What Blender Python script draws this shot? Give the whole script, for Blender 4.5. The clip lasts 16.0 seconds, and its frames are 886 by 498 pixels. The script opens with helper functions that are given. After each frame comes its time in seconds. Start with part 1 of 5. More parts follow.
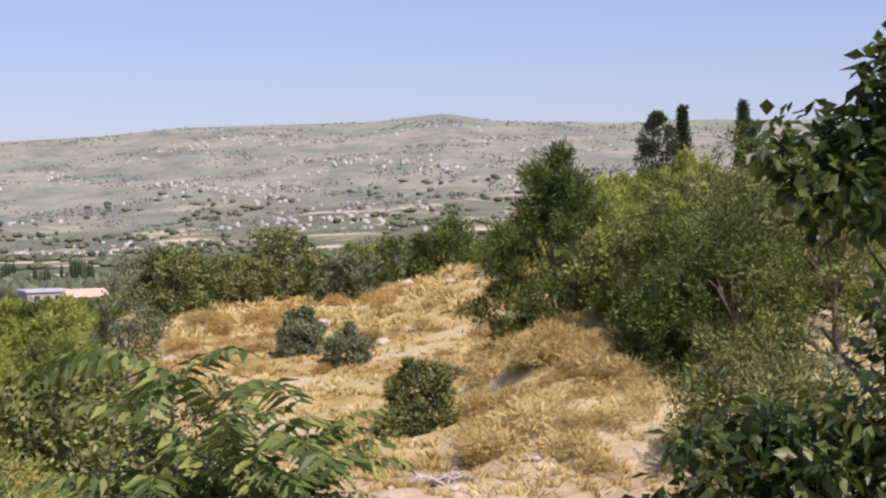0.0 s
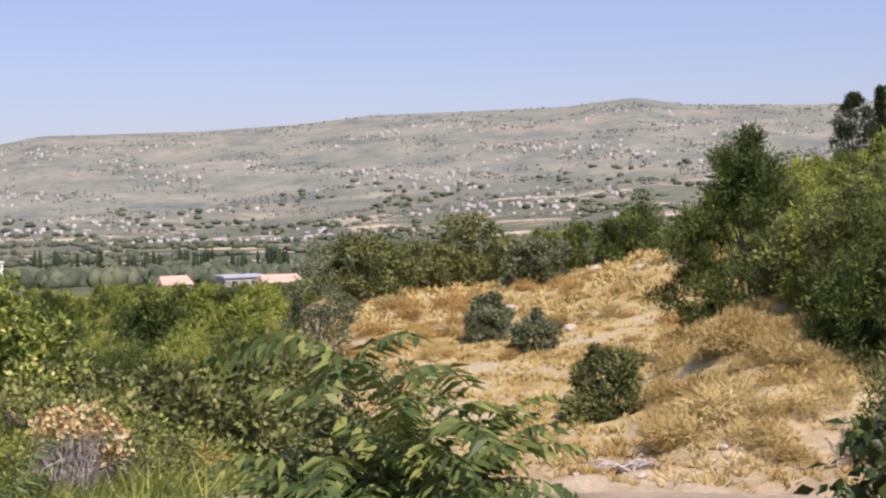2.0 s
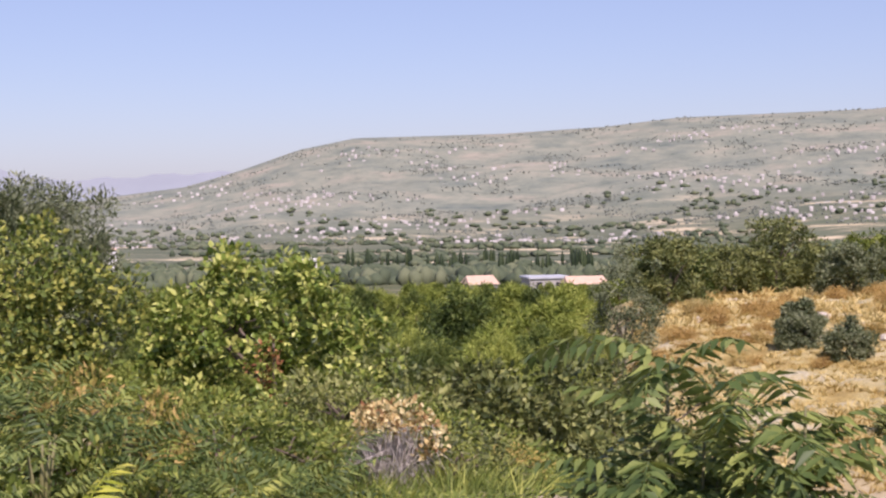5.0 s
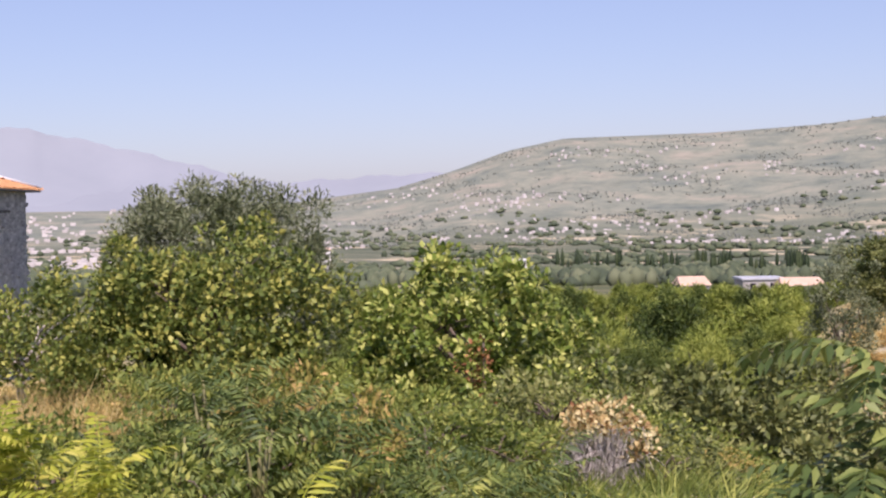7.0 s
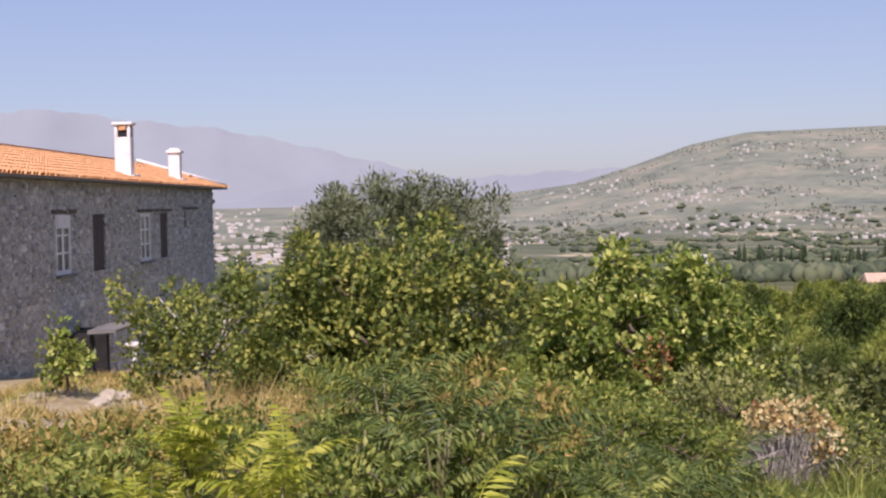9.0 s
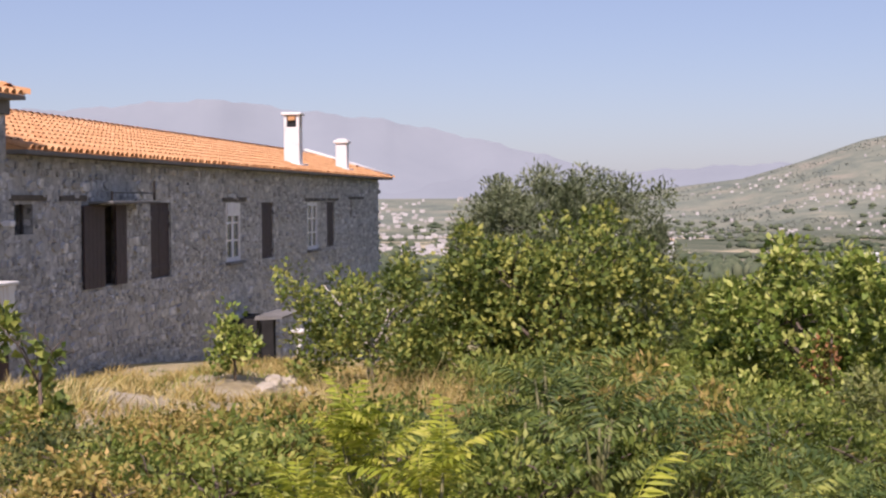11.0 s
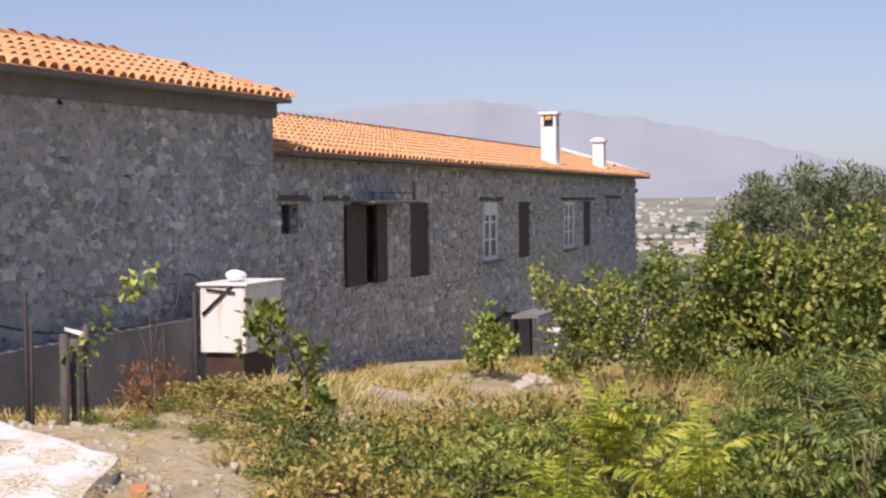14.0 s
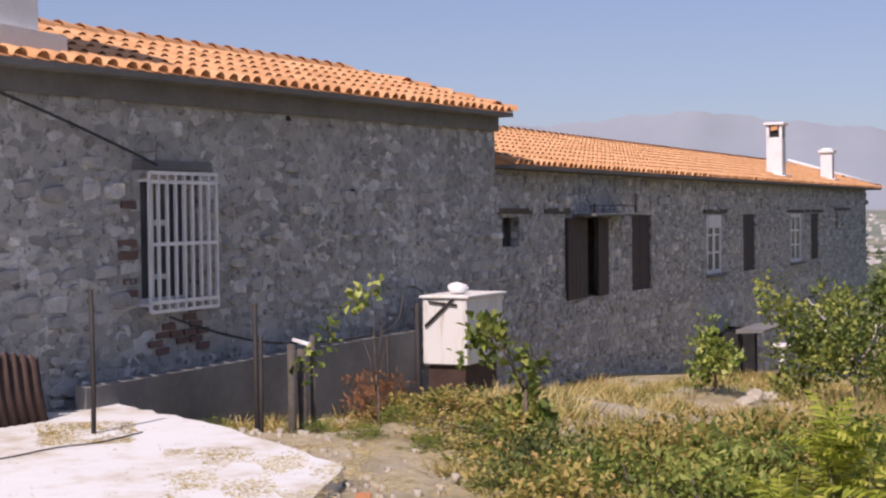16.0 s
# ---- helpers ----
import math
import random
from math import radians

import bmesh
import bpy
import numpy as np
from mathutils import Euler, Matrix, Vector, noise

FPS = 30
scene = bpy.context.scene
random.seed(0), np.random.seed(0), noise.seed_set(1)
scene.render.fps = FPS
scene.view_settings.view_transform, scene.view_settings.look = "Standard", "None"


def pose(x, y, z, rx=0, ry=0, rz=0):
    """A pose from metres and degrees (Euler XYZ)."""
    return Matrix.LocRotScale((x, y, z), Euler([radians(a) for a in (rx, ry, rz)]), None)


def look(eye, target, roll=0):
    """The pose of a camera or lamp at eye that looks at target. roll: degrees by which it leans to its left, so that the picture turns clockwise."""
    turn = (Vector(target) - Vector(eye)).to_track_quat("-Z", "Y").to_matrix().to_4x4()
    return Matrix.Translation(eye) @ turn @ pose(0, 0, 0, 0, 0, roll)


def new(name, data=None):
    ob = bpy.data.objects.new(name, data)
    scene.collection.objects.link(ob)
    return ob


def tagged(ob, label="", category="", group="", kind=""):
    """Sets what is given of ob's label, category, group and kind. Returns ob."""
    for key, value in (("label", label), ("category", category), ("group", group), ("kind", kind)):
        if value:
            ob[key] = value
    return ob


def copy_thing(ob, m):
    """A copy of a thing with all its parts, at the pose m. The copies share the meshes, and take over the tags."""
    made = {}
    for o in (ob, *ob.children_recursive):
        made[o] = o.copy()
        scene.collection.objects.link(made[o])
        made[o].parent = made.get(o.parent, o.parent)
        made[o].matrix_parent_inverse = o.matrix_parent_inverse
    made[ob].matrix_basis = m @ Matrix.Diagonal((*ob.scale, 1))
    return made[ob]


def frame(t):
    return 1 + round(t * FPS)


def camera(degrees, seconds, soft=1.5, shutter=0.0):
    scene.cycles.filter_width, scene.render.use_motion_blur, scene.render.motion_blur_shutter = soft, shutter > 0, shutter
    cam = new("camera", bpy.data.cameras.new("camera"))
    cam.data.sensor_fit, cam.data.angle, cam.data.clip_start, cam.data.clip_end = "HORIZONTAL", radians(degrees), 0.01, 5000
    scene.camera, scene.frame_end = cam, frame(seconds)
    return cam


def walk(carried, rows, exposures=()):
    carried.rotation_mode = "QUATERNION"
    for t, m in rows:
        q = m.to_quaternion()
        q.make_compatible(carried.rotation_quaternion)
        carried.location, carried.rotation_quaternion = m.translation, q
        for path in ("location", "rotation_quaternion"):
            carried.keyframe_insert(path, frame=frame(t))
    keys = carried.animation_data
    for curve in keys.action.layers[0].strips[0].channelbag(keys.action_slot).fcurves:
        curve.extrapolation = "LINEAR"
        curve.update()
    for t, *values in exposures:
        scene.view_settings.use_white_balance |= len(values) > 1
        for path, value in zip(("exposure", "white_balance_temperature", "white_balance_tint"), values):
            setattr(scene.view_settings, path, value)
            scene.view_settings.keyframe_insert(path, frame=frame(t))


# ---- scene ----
# the camera turns on the spot; rows: seconds, x, y, z, yaw, pitch, roll
PATH = [
    (0.0, 0, 0.0, 1.75, 1.21, -1.72, 0.93),
    (0.5, 0.05, 0.0, 1.75, 3.28, -1.81, 0.93),
    (1.0, 0.1, 0.0, 1.75, 5.17, -1.95, 1.12),
    (1.5, 0.11, 0.0, 1.75, 6.80, -2.05, 1.24),
    (2.0, 0.09, 0.0, 1.75, 8.48, -2.13, 1.29),
    (2.5, 0.06, 0.0, 1.75, 10.28, -2.18, 1.43),
    (3.0, 0.03, 0.0, 1.75, 12.18, -2.18, 1.42),
    (3.5, 0.0, 0.0, 1.75, 14.16, -2.11, 1.30),
    (4.0, 0.0, 0.0, 1.75, 16.17, -1.99, 1.10),
    (6.5, 0.0, 0.0, 1.75, 26.19, -1.76, 0.78),
    (7.0, 0.0, 0.0, 1.75, 28.21, -1.71, 0.96),
    (7.5, 0.0, 0.0, 1.75, 30.11, -1.65, 1.17),
    (8.0, 0.0, 0.0, 1.75, 31.85, -1.64, 1.33),
    (8.5, 0.0, 0.0, 1.75, 33.47, -1.68, 1.31),
    (9.0, 0.0, 0.0, 1.75, 35.06, -1.75, 1.15),
    (11.5, 0.0, 0.0, 1.75, 42.93, -2.03, 0.32),
    (12.0, 0.0, 0.0, 1.75, 44.52, -2.08, 0.36),
    (12.5, 0.0, 0.0, 1.75, 46.13, -2.07, 0.39),
    (13.0, 0.0, 0.0, 1.75, 47.67, -2.05, 0.50),
    (13.5, 0.0, 0.0, 1.75, 49.27, -2.03, 0.67),
    (14.0, 0.0, 0.0, 1.75, 51.19, -1.92, 0.54),
    (14.5, 0.0, 0.0, 1.75, 53.29, -1.77, 0.53),
    (15.0, 0.0, 0.0, 1.75, 55.41, -1.60, 0.53),
    (15.5, 0.0, 0.0, 1.75, 57.53, -1.44, 0.64),
    (16.0, 0.0, 0.0, 1.75, 59.67, -1.33, 0.71),
]
cam = camera(33.1, 16.0, soft=2.3)
walk(cam, [(t, pose(x, y, z, 90 + p, r, a)) for t, x, y, z, a, p, r in PATH],
     exposures=[(0.0, 0.42, 6650, 33), (0.5, 0.22, 6650, 33), (1.5, 0.22, 6650, 33), (2.0, 0.40, 6650, 33), (3.5, 0.44, 6650, 34), (7.0, 0.46, 6650, 33),
                (7.5, 0.24, 6700, 32), (9.0, 0.26, 6700, 32), (12.0, 0.32, 6850, 29), (14.0, 0.34, 6850, 28), (15.0, 0.25, 6800, 28), (16.0, 0.10, 6700, 29)])

# ---- light ----
SUN_AZ, SUN_EL = -146.5, 51.0
world = bpy.data.worlds.new("sky")
scene.world = world
world.use_nodes = True
wn = world.node_tree
sky = wn.nodes.new("ShaderNodeTexSky")
sky.sky_type = "NISHITA"
sky.sun_disc = False
sky.sun_elevation = radians(SUN_EL)
sky.sun_rotation = radians(-SUN_AZ)
sky.air_density, sky.dust_density, sky.ozone_density, sky.altitude = 1.0, 0.78, 6.2, 150
haze = wn.nodes.new("ShaderNodeMix")
haze.data_type = "RGBA"
haze.inputs[0].default_value = 0.24
haze.inputs[7].default_value = (5.3, 6.3, 8.3, 1)
wn.links.new(sky.outputs[0], haze.inputs[6])
wn.links.new(haze.outputs[2], wn.nodes["Background"].inputs[0])
wn.nodes["Background"].inputs[1].default_value = 0.086
sun = new("sun", bpy.data.lights.new("sun", "SUN"))
sun.data.energy, sun.data.angle, sun.data.color = 4.2, radians(0.55), (1.0, 0.95, 0.86)
a, e = radians(SUN_AZ), radians(SUN_EL)
sun.matrix_world = look((0, 0, 30), (math.sin(a) * math.cos(e), -math.cos(a) * math.cos(e), 30 - math.sin(e)))


# ---- materials ----
def nodes_of(name):
    m = bpy.data.materials.new(name)
    m.use_nodes = True
    return m, m.node_tree, m.node_tree.nodes["Principled BSDF"]


def noise_tex(nt, scale, detail=5, rough=0.6, coord="Object", vec=None):
    n = nt.nodes.new("ShaderNodeTexNoise")
    n.inputs["Scale"].default_value, n.inputs["Detail"].default_value, n.inputs["Roughness"].default_value = scale, detail, rough
    if vec is None:
        vec = nt.nodes.new("ShaderNodeTexCoord").outputs[coord]
    nt.links.new(vec, n.inputs["Vector"])
    return n.outputs["Fac"]


def ramp(nt, fac, stops):
    r = nt.nodes.new("ShaderNodeValToRGB")
    els = r.color_ramp.elements
    while len(els) < len(stops):
        els.new(0.5)
    for el, (p, c) in zip(els, stops):
        el.position, el.color = p, (*c, 1)
    nt.links.new(fac, r.inputs[0])
    return r.outputs[0]


def mixc(nt, fac, c1, c2, mode="MIX"):
    m = nt.nodes.new("ShaderNodeMix")
    m.data_type, m.blend_type = "RGBA", mode
    for sock, v in ((m.inputs[0], fac), (m.inputs[6], c1), (m.inputs[7], c2)):
        if isinstance(v, (int, float)):
            sock.default_value = v
        elif isinstance(v, tuple):
            sock.default_value = (*v, 1)
        else:
            nt.links.new(v, sock)
    return m.outputs[2]


def bump(nt, bsdf, height, strength, dist):
    b = nt.nodes.new("ShaderNodeBump")
    b.inputs["Strength"].default_value, b.inputs["Distance"].default_value = strength, dist
    nt.links.new(height, b.inputs["Height"])
    nt.links.new(b.outputs[0], bsdf.inputs["Normal"])


def plain(name, stops, scale, rough=0.85, bscale=None, bstr=0.3, bdist=0.01, metal=0.0, random_shift=0.0, island=0.0):
    """Grain at two scales between the stops' colours, with fine relief."""
    m, nt, b = nodes_of(name)
    f1 = noise_tex(nt, scale)
    f2 = noise_tex(nt, scale * 7.3, 4)
    mx = nt.nodes.new("ShaderNodeMath")
    mx.operation = "MULTIPLY_ADD"
    nt.links.new(f2, mx.inputs[0])
    mx.inputs[1].default_value = 0.45
    nt.links.new(f1, mx.inputs[2])
    sh = nt.nodes.new("ShaderNodeMath")
    sh.operation = "SUBTRACT"
    nt.links.new(mx.outputs[0], sh.inputs[0])
    sh.inputs[1].default_value = 0.22
    fac = sh.outputs[0]
    spread = max(random_shift, island)
    if spread:
        add = nt.nodes.new("ShaderNodeMath")
        add.operation = "ADD"
        nt.links.new(nt.nodes.new("ShaderNodeObjectInfo").outputs["Random"], add.inputs[0])
        nt.links.new(nt.nodes.new("ShaderNodeNewGeometry").outputs["Random Per Island"], add.inputs[1])
        fr = nt.nodes.new("ShaderNodeMath")
        fr.operation = "FRACT"
        nt.links.new(add.outputs[0], fr.inputs[0])
        ma = nt.nodes.new("ShaderNodeMath")
        ma.operation = "MULTIPLY_ADD"
        nt.links.new(fr.outputs[0], ma.inputs[0])
        ma.inputs[1].default_value = spread
        nt.links.new(fac, ma.inputs[2])
        a2 = nt.nodes.new("ShaderNodeMath")
        a2.operation = "SUBTRACT"
        nt.links.new(ma.outputs[0], a2.inputs[0])
        a2.inputs[1].default_value = spread / 2
        fac = a2.outputs[0]
    nt.links.new(ramp(nt, fac, stops), b.inputs["Base Color"])
    b.inputs["Roughness"].default_value, b.inputs["Metallic"].default_value = rough, metal
    if bscale:
        bump(nt, b, noise_tex(nt, bscale, 6), bstr, bdist)
    return m


def leafy(name, dark, mid, light, through_light=0.3, rough=0.55, patch=1.2):
    """Leaves: colour by leaf and by patches of the crown; some light passes through."""
    m, nt, b = nodes_of(name)
    g = nt.nodes.new("ShaderNodeNewGeometry")
    p = noise_tex(nt, patch, 3, 0.5, vec=g.outputs["Position"])
    ad = nt.nodes.new("ShaderNodeMath")
    ad.operation = "MULTIPLY_ADD"
    nt.links.new(g.outputs["Random Per Island"], ad.inputs[0])
    ad.inputs[1].default_value = 0.6
    # patch contrast raised: dark patches stand in for shaded masses of the crown
    pc = nt.nodes.new("ShaderNodeMath")
    pc.operation = "MULTIPLY_ADD"
    nt.links.new(p, pc.inputs[0])
    pc.inputs[1].default_value, pc.inputs[2].default_value = 1.5, -0.25
    nt.links.new(pc.outputs[0], ad.inputs[2])
    s = nt.nodes.new("ShaderNodeMath")
    s.operation = "SUBTRACT"
    nt.links.new(ad.outputs[0], s.inputs[0])
    s.inputs[1].default_value = 0.3
    col = ramp(nt, s.outputs[0], [(0.15, dark), (0.5, mid), (0.85, light)])
    nt.links.new(col, b.inputs["Base Color"])
    b.inputs["Roughness"].default_value = rough
    b.inputs["Specular IOR Level"].default_value = 0.3
    tr = nt.nodes.new("ShaderNodeBsdfTranslucent")
    nt.links.new(mixc(nt, 0.5, col, (0.22, 0.27, 0.04)), tr.inputs[0])
    mx = nt.nodes.new("ShaderNodeMixShader")
    mx.inputs[0].default_value = through_light
    nt.links.new(b.outputs[0], mx.inputs[1])
    nt.links.new(tr.outputs[0], mx.inputs[2])
    nt.links.new(mx.outputs[0], nt.nodes["Material Output"].inputs["Surface"])
    return m


M_FIG = leafy("fig_leaf", (0.035, 0.07, 0.012), (0.20, 0.28, 0.05), (0.56, 0.58, 0.17), 0.28, 0.4, 3.0)
M_PLUM = leafy("plum_leaf", (0.035, 0.062, 0.014), (0.17, 0.23, 0.05), (0.46, 0.45, 0.11), 0.28, 0.5, 2.2)
M_OLIVE = leafy("olive_leaf", (0.05, 0.07, 0.03), (0.13, 0.16, 0.08), (0.29, 0.32, 0.19), 0.15, 0.5, 1.3)
M_PINE = leafy("pine_needle", (0.022, 0.042, 0.010), (0.075, 0.118, 0.024), (0.20, 0.25, 0.06), 0.2, 0.6, 0.55)
M_CYPRESS = leafy("cypress_leaf", (0.015, 0.03, 0.012), (0.03, 0.05, 0.02), (0.06, 0.085, 0.035), 0.1, 0.6, 0.6)
M_SAPLING = leafy("young_pine_needle", (0.06, 0.09, 0.014), (0.21, 0.27, 0.045), (0.40, 0.44, 0.10), 0.24, 0.6, 0.5)
M_SHRUB = leafy("shrub_leaf", (0.036, 0.053, 0.017), (0.125, 0.152, 0.045), (0.29, 0.305, 0.105), 0.15, 0.55, 1.2)
M_HERB = leafy("herb_leaf", (0.05, 0.085, 0.018), (0.17, 0.23, 0.045), (0.42, 0.44, 0.11), 0.35, 0.5, 2.6)
M_RUST = leafy("drying_leaf", (0.09, 0.12, 0.025), (0.36, 0.31, 0.08), (0.62, 0.42, 0.16), 0.3, 0.55, 4.5)
M_AILAN = leafy("tree_of_heaven_leaf", (0.035, 0.066, 0.018), (0.095, 0.148, 0.042), (0.27, 0.32, 0.09), 0.3, 0.48, 2.0)
M_YELLOW = leafy("yellow_frond", (0.24, 0.30, 0.03), (0.46, 0.50, 0.06), (0.66, 0.62, 0.14), 0.45, 0.5, 2.0)
M_BROAD = leafy("mulberry_leaf", (0.016, 0.032, 0.009), (0.029, 0.054, 0.013), (0.115, 0.15, 0.042), 0.22, 0.42, 2.0)
M_DEADLEAF = leafy("dead_leaf", (0.22, 0.09, 0.04), (0.56, 0.42, 0.18), (0.76, 0.67, 0.38), 0.25, 0.7, 9.0)
M_REDDEAD = leafy("rust_red_leaf", (0.13, 0.052, 0.025), (0.30, 0.125, 0.055), (0.48, 0.25, 0.11), 0.2, 0.8, 6.0)
M_STRAW = leafy("dry_grass", (0.34, 0.23, 0.08), (0.55, 0.42, 0.16), (0.70, 0.59, 0.30), 0.25, 0.8, 0.35)
M_OCHRE = leafy("ochre_scrub", (0.26, 0.15, 0.05), (0.46, 0.29, 0.09), (0.58, 0.42, 0.17), 0.2, 0.8, 0.6)
# slope trees kept pale and greyish: haze of distance is in the leaf colour
M_FAR = leafy("hazed_woods", (0.125, 0.145, 0.125), (0.16, 0.18, 0.15), (0.20, 0.215, 0.175), 0.0, 0.9, 0.05)
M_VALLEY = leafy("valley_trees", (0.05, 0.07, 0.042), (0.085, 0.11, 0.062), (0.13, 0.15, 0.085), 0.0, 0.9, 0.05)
M_BARK = plain("bark", [(0.25, (0.06, 0.045, 0.035)), (0.6, (0.17, 0.13, 0.10)), (0.9, (0.28, 0.23, 0.18))], 9, 0.9, 30, 0.6, 0.02)
M_TWIG = plain("dead_twig", [(0.2, (0.34, 0.30, 0.26)), (0.8, (0.60, 0.56, 0.52))], 12, 0.9)
M_STEM = plain("green_stem", [(0.2, (0.08, 0.09, 0.03)), (0.8, (0.22, 0.20, 0.08))], 12, 0.6)
M_STONE = plain("rubble_stone", [(0.08, (0.243, 0.240, 0.231)), (0.42, (0.373, 0.367, 0.353)), (0.74, (0.508, 0.499, 0.475)), (0.92, (0.768, 0.751, 0.712))], 6.0, 0.9, 25, 0.5, 0.02, random_shift=0.6, island=0.6)
def mortar_material():
    """Lime mortar smeared over small rubble, with dark chinks."""
    m, nt, b = nodes_of("lime_mortar")
    mp = nt.nodes.new("ShaderNodeMapping")
    mp.inputs["Scale"].default_value = (1, 1, 1.7)
    nt.links.new(nt.nodes.new("ShaderNodeTexCoord").outputs["Object"], mp.inputs[0])
    warp = nt.nodes.new("ShaderNodeMix")
    warp.data_type = "VECTOR"
    warp.inputs[0].default_value = 0.12
    nz = nt.nodes.new("ShaderNodeTexNoise")
    nz.inputs["Scale"].default_value = 5.0
    nt.links.new(mp.outputs[0], nz.inputs["Vector"])
    nt.links.new(mp.outputs[0], warp.inputs[4])
    nt.links.new(nz.outputs["Color"], warp.inputs[5])
    vo = nt.nodes.new("ShaderNodeTexVoronoi")
    vo.inputs["Scale"].default_value = 7.5
    nt.links.new(warp.outputs[1], vo.inputs["Vector"])
    sep = nt.nodes.new("ShaderNodeSeparateColor")
    nt.links.new(vo.outputs["Color"], sep.inputs[0])
    cells = ramp(nt, sep.outputs[0], [(0.05, (0.264, 0.262, 0.249)), (0.5, (0.412, 0.409, 0.389)), (0.8, (0.561, 0.553, 0.521)), (0.97, (0.800, 0.800, 0.793))])
    smear = ramp(nt, noise_tex(nt, 1.3, 6, 0.65), [(0.25, (0.314, 0.309, 0.293)), (0.55, (0.496, 0.489, 0.468)), (0.85, (0.661, 0.647, 0.612))])
    cover = ramp(nt, noise_tex(nt, 0.9, 5, 0.7), [(0.40, (0.150, 0.150, 0.150)), (0.60, (0.750, 0.750, 0.750))])
    c = mixc(nt, cover, cells, smear)
    chink = ramp(nt, noise_tex(nt, 9.0, 5, 0.75), [(0.37, (0.26, 0.26, 0.26)), (0.45, (1.0, 1.0, 1.0))])
    nt.links.new(mixc(nt, 0.9, c, chink, "MULTIPLY"), b.inputs["Base Color"])
    b.inputs["Roughness"].default_value = 0.95
    bump(nt, b, noise_tex(nt, 16, 7, 0.7), 0.9, 0.05)
    return m


M_MORTAR = mortar_material()
M_CONCRETE = plain("concrete", [(0.2, (0.115, 0.113, 0.108)), (0.5, (0.170, 0.168, 0.163)), (0.85, (0.238, 0.231, 0.223))], 1.4, 0.9, 30, 0.4, 0.01)
M_SLAB = plain("pale_concrete", [(0.24, (0.42, 0.35, 0.24)), (0.40, (0.60, 0.57, 0.51)), (0.52, (0.68, 0.68, 0.665)), (0.85, (0.74, 0.74, 0.735))], 0.9, 0.85, 25, 0.3, 0.01)
M_TILE = plain("terracotta_tile", [(0.1, (0.44, 0.20, 0.085)), (0.5, (0.63, 0.325, 0.145)), (0.9, (0.73, 0.43, 0.23))], 4.0, 0.8, 40, 0.25, 0.005, random_shift=0.35, island=0.35)
M_WHITE = plain("whitewash", [(0.15, (0.60, 0.585, 0.56)), (0.45, (0.78, 0.77, 0.76)), (0.9, (0.84, 0.84, 0.83))], 2.5, 0.8, 25, 0.2, 0.006)
M_SHUTTER = plain("brown_shutter", [(0.2, (0.034, 0.022, 0.022)), (0.8, (0.07, 0.044, 0.042))], 6, 0.7, 30, 0.2, 0.004)
M_OLDWOOD = plain("weathered_wood", [(0.2, (0.05, 0.044, 0.038)), (0.8, (0.14, 0.12, 0.10))], 8, 0.9, 30, 0.5, 0.01)
M_IRON = plain("dark_iron", [(0.2, (0.012, 0.011, 0.011)), (0.8, (0.04, 0.03, 0.025))], 10, 0.7)
M_WHITEPAINT = plain("white_paint", [(0.2, (0.62, 0.60, 0.60)), (0.7, (0.80, 0.79, 0.79))], 6, 0.5)
# near-black colour that paints the dark of unlit openings
M_DARK = plain("painted_dark", [(0.3, (0.012, 0.012, 0.013)), (0.8, (0.03, 0.03, 0.032))], 3, 0.9)
M_BRICK = plain("red_brick", [(0.2, (0.12, 0.08, 0.073)), (0.8, (0.19, 0.115, 0.098))], 6, 0.9, 30, 0.5, 0.01, random_shift=0.3)
M_ORANGE = plain("orange_brick", [(0.2, (0.45, 0.17, 0.07)), (0.8, (0.62, 0.27, 0.12))], 6, 0.9, 30, 0.4, 0.01)
M_ROCK = plain("limestone_rock", [(0.2, (0.34, 0.29, 0.22)), (0.8, (0.62, 0.57, 0.48))], 3, 0.95, 14, 0.7, 0.05)
M_RED_SOIL = plain("rusty_sheet", [(0.2, (0.030, 0.018, 0.015)), (0.8, (0.084, 0.045, 0.033))], 5, 0.8)
M_CABLE = plain("black_cable", [(0.2, (0.02, 0.02, 0.02)), (0.8, (0.05, 0.05, 0.05))], 5, 0.6)
m, nt, b = nodes_of("window_glass")
b.inputs["Base Color"].default_value = (0.06, 0.07, 0.08, 1)
b.inputs["Roughness"].default_value = 0.12
nt.links.new(ramp(nt, noise_tex(nt, 2.0), [(0.3, (0.04, 0.05, 0.06)), (0.8, (0.09, 0.10, 0.12))]), b.inputs["Base Color"])
M_GLASS = m


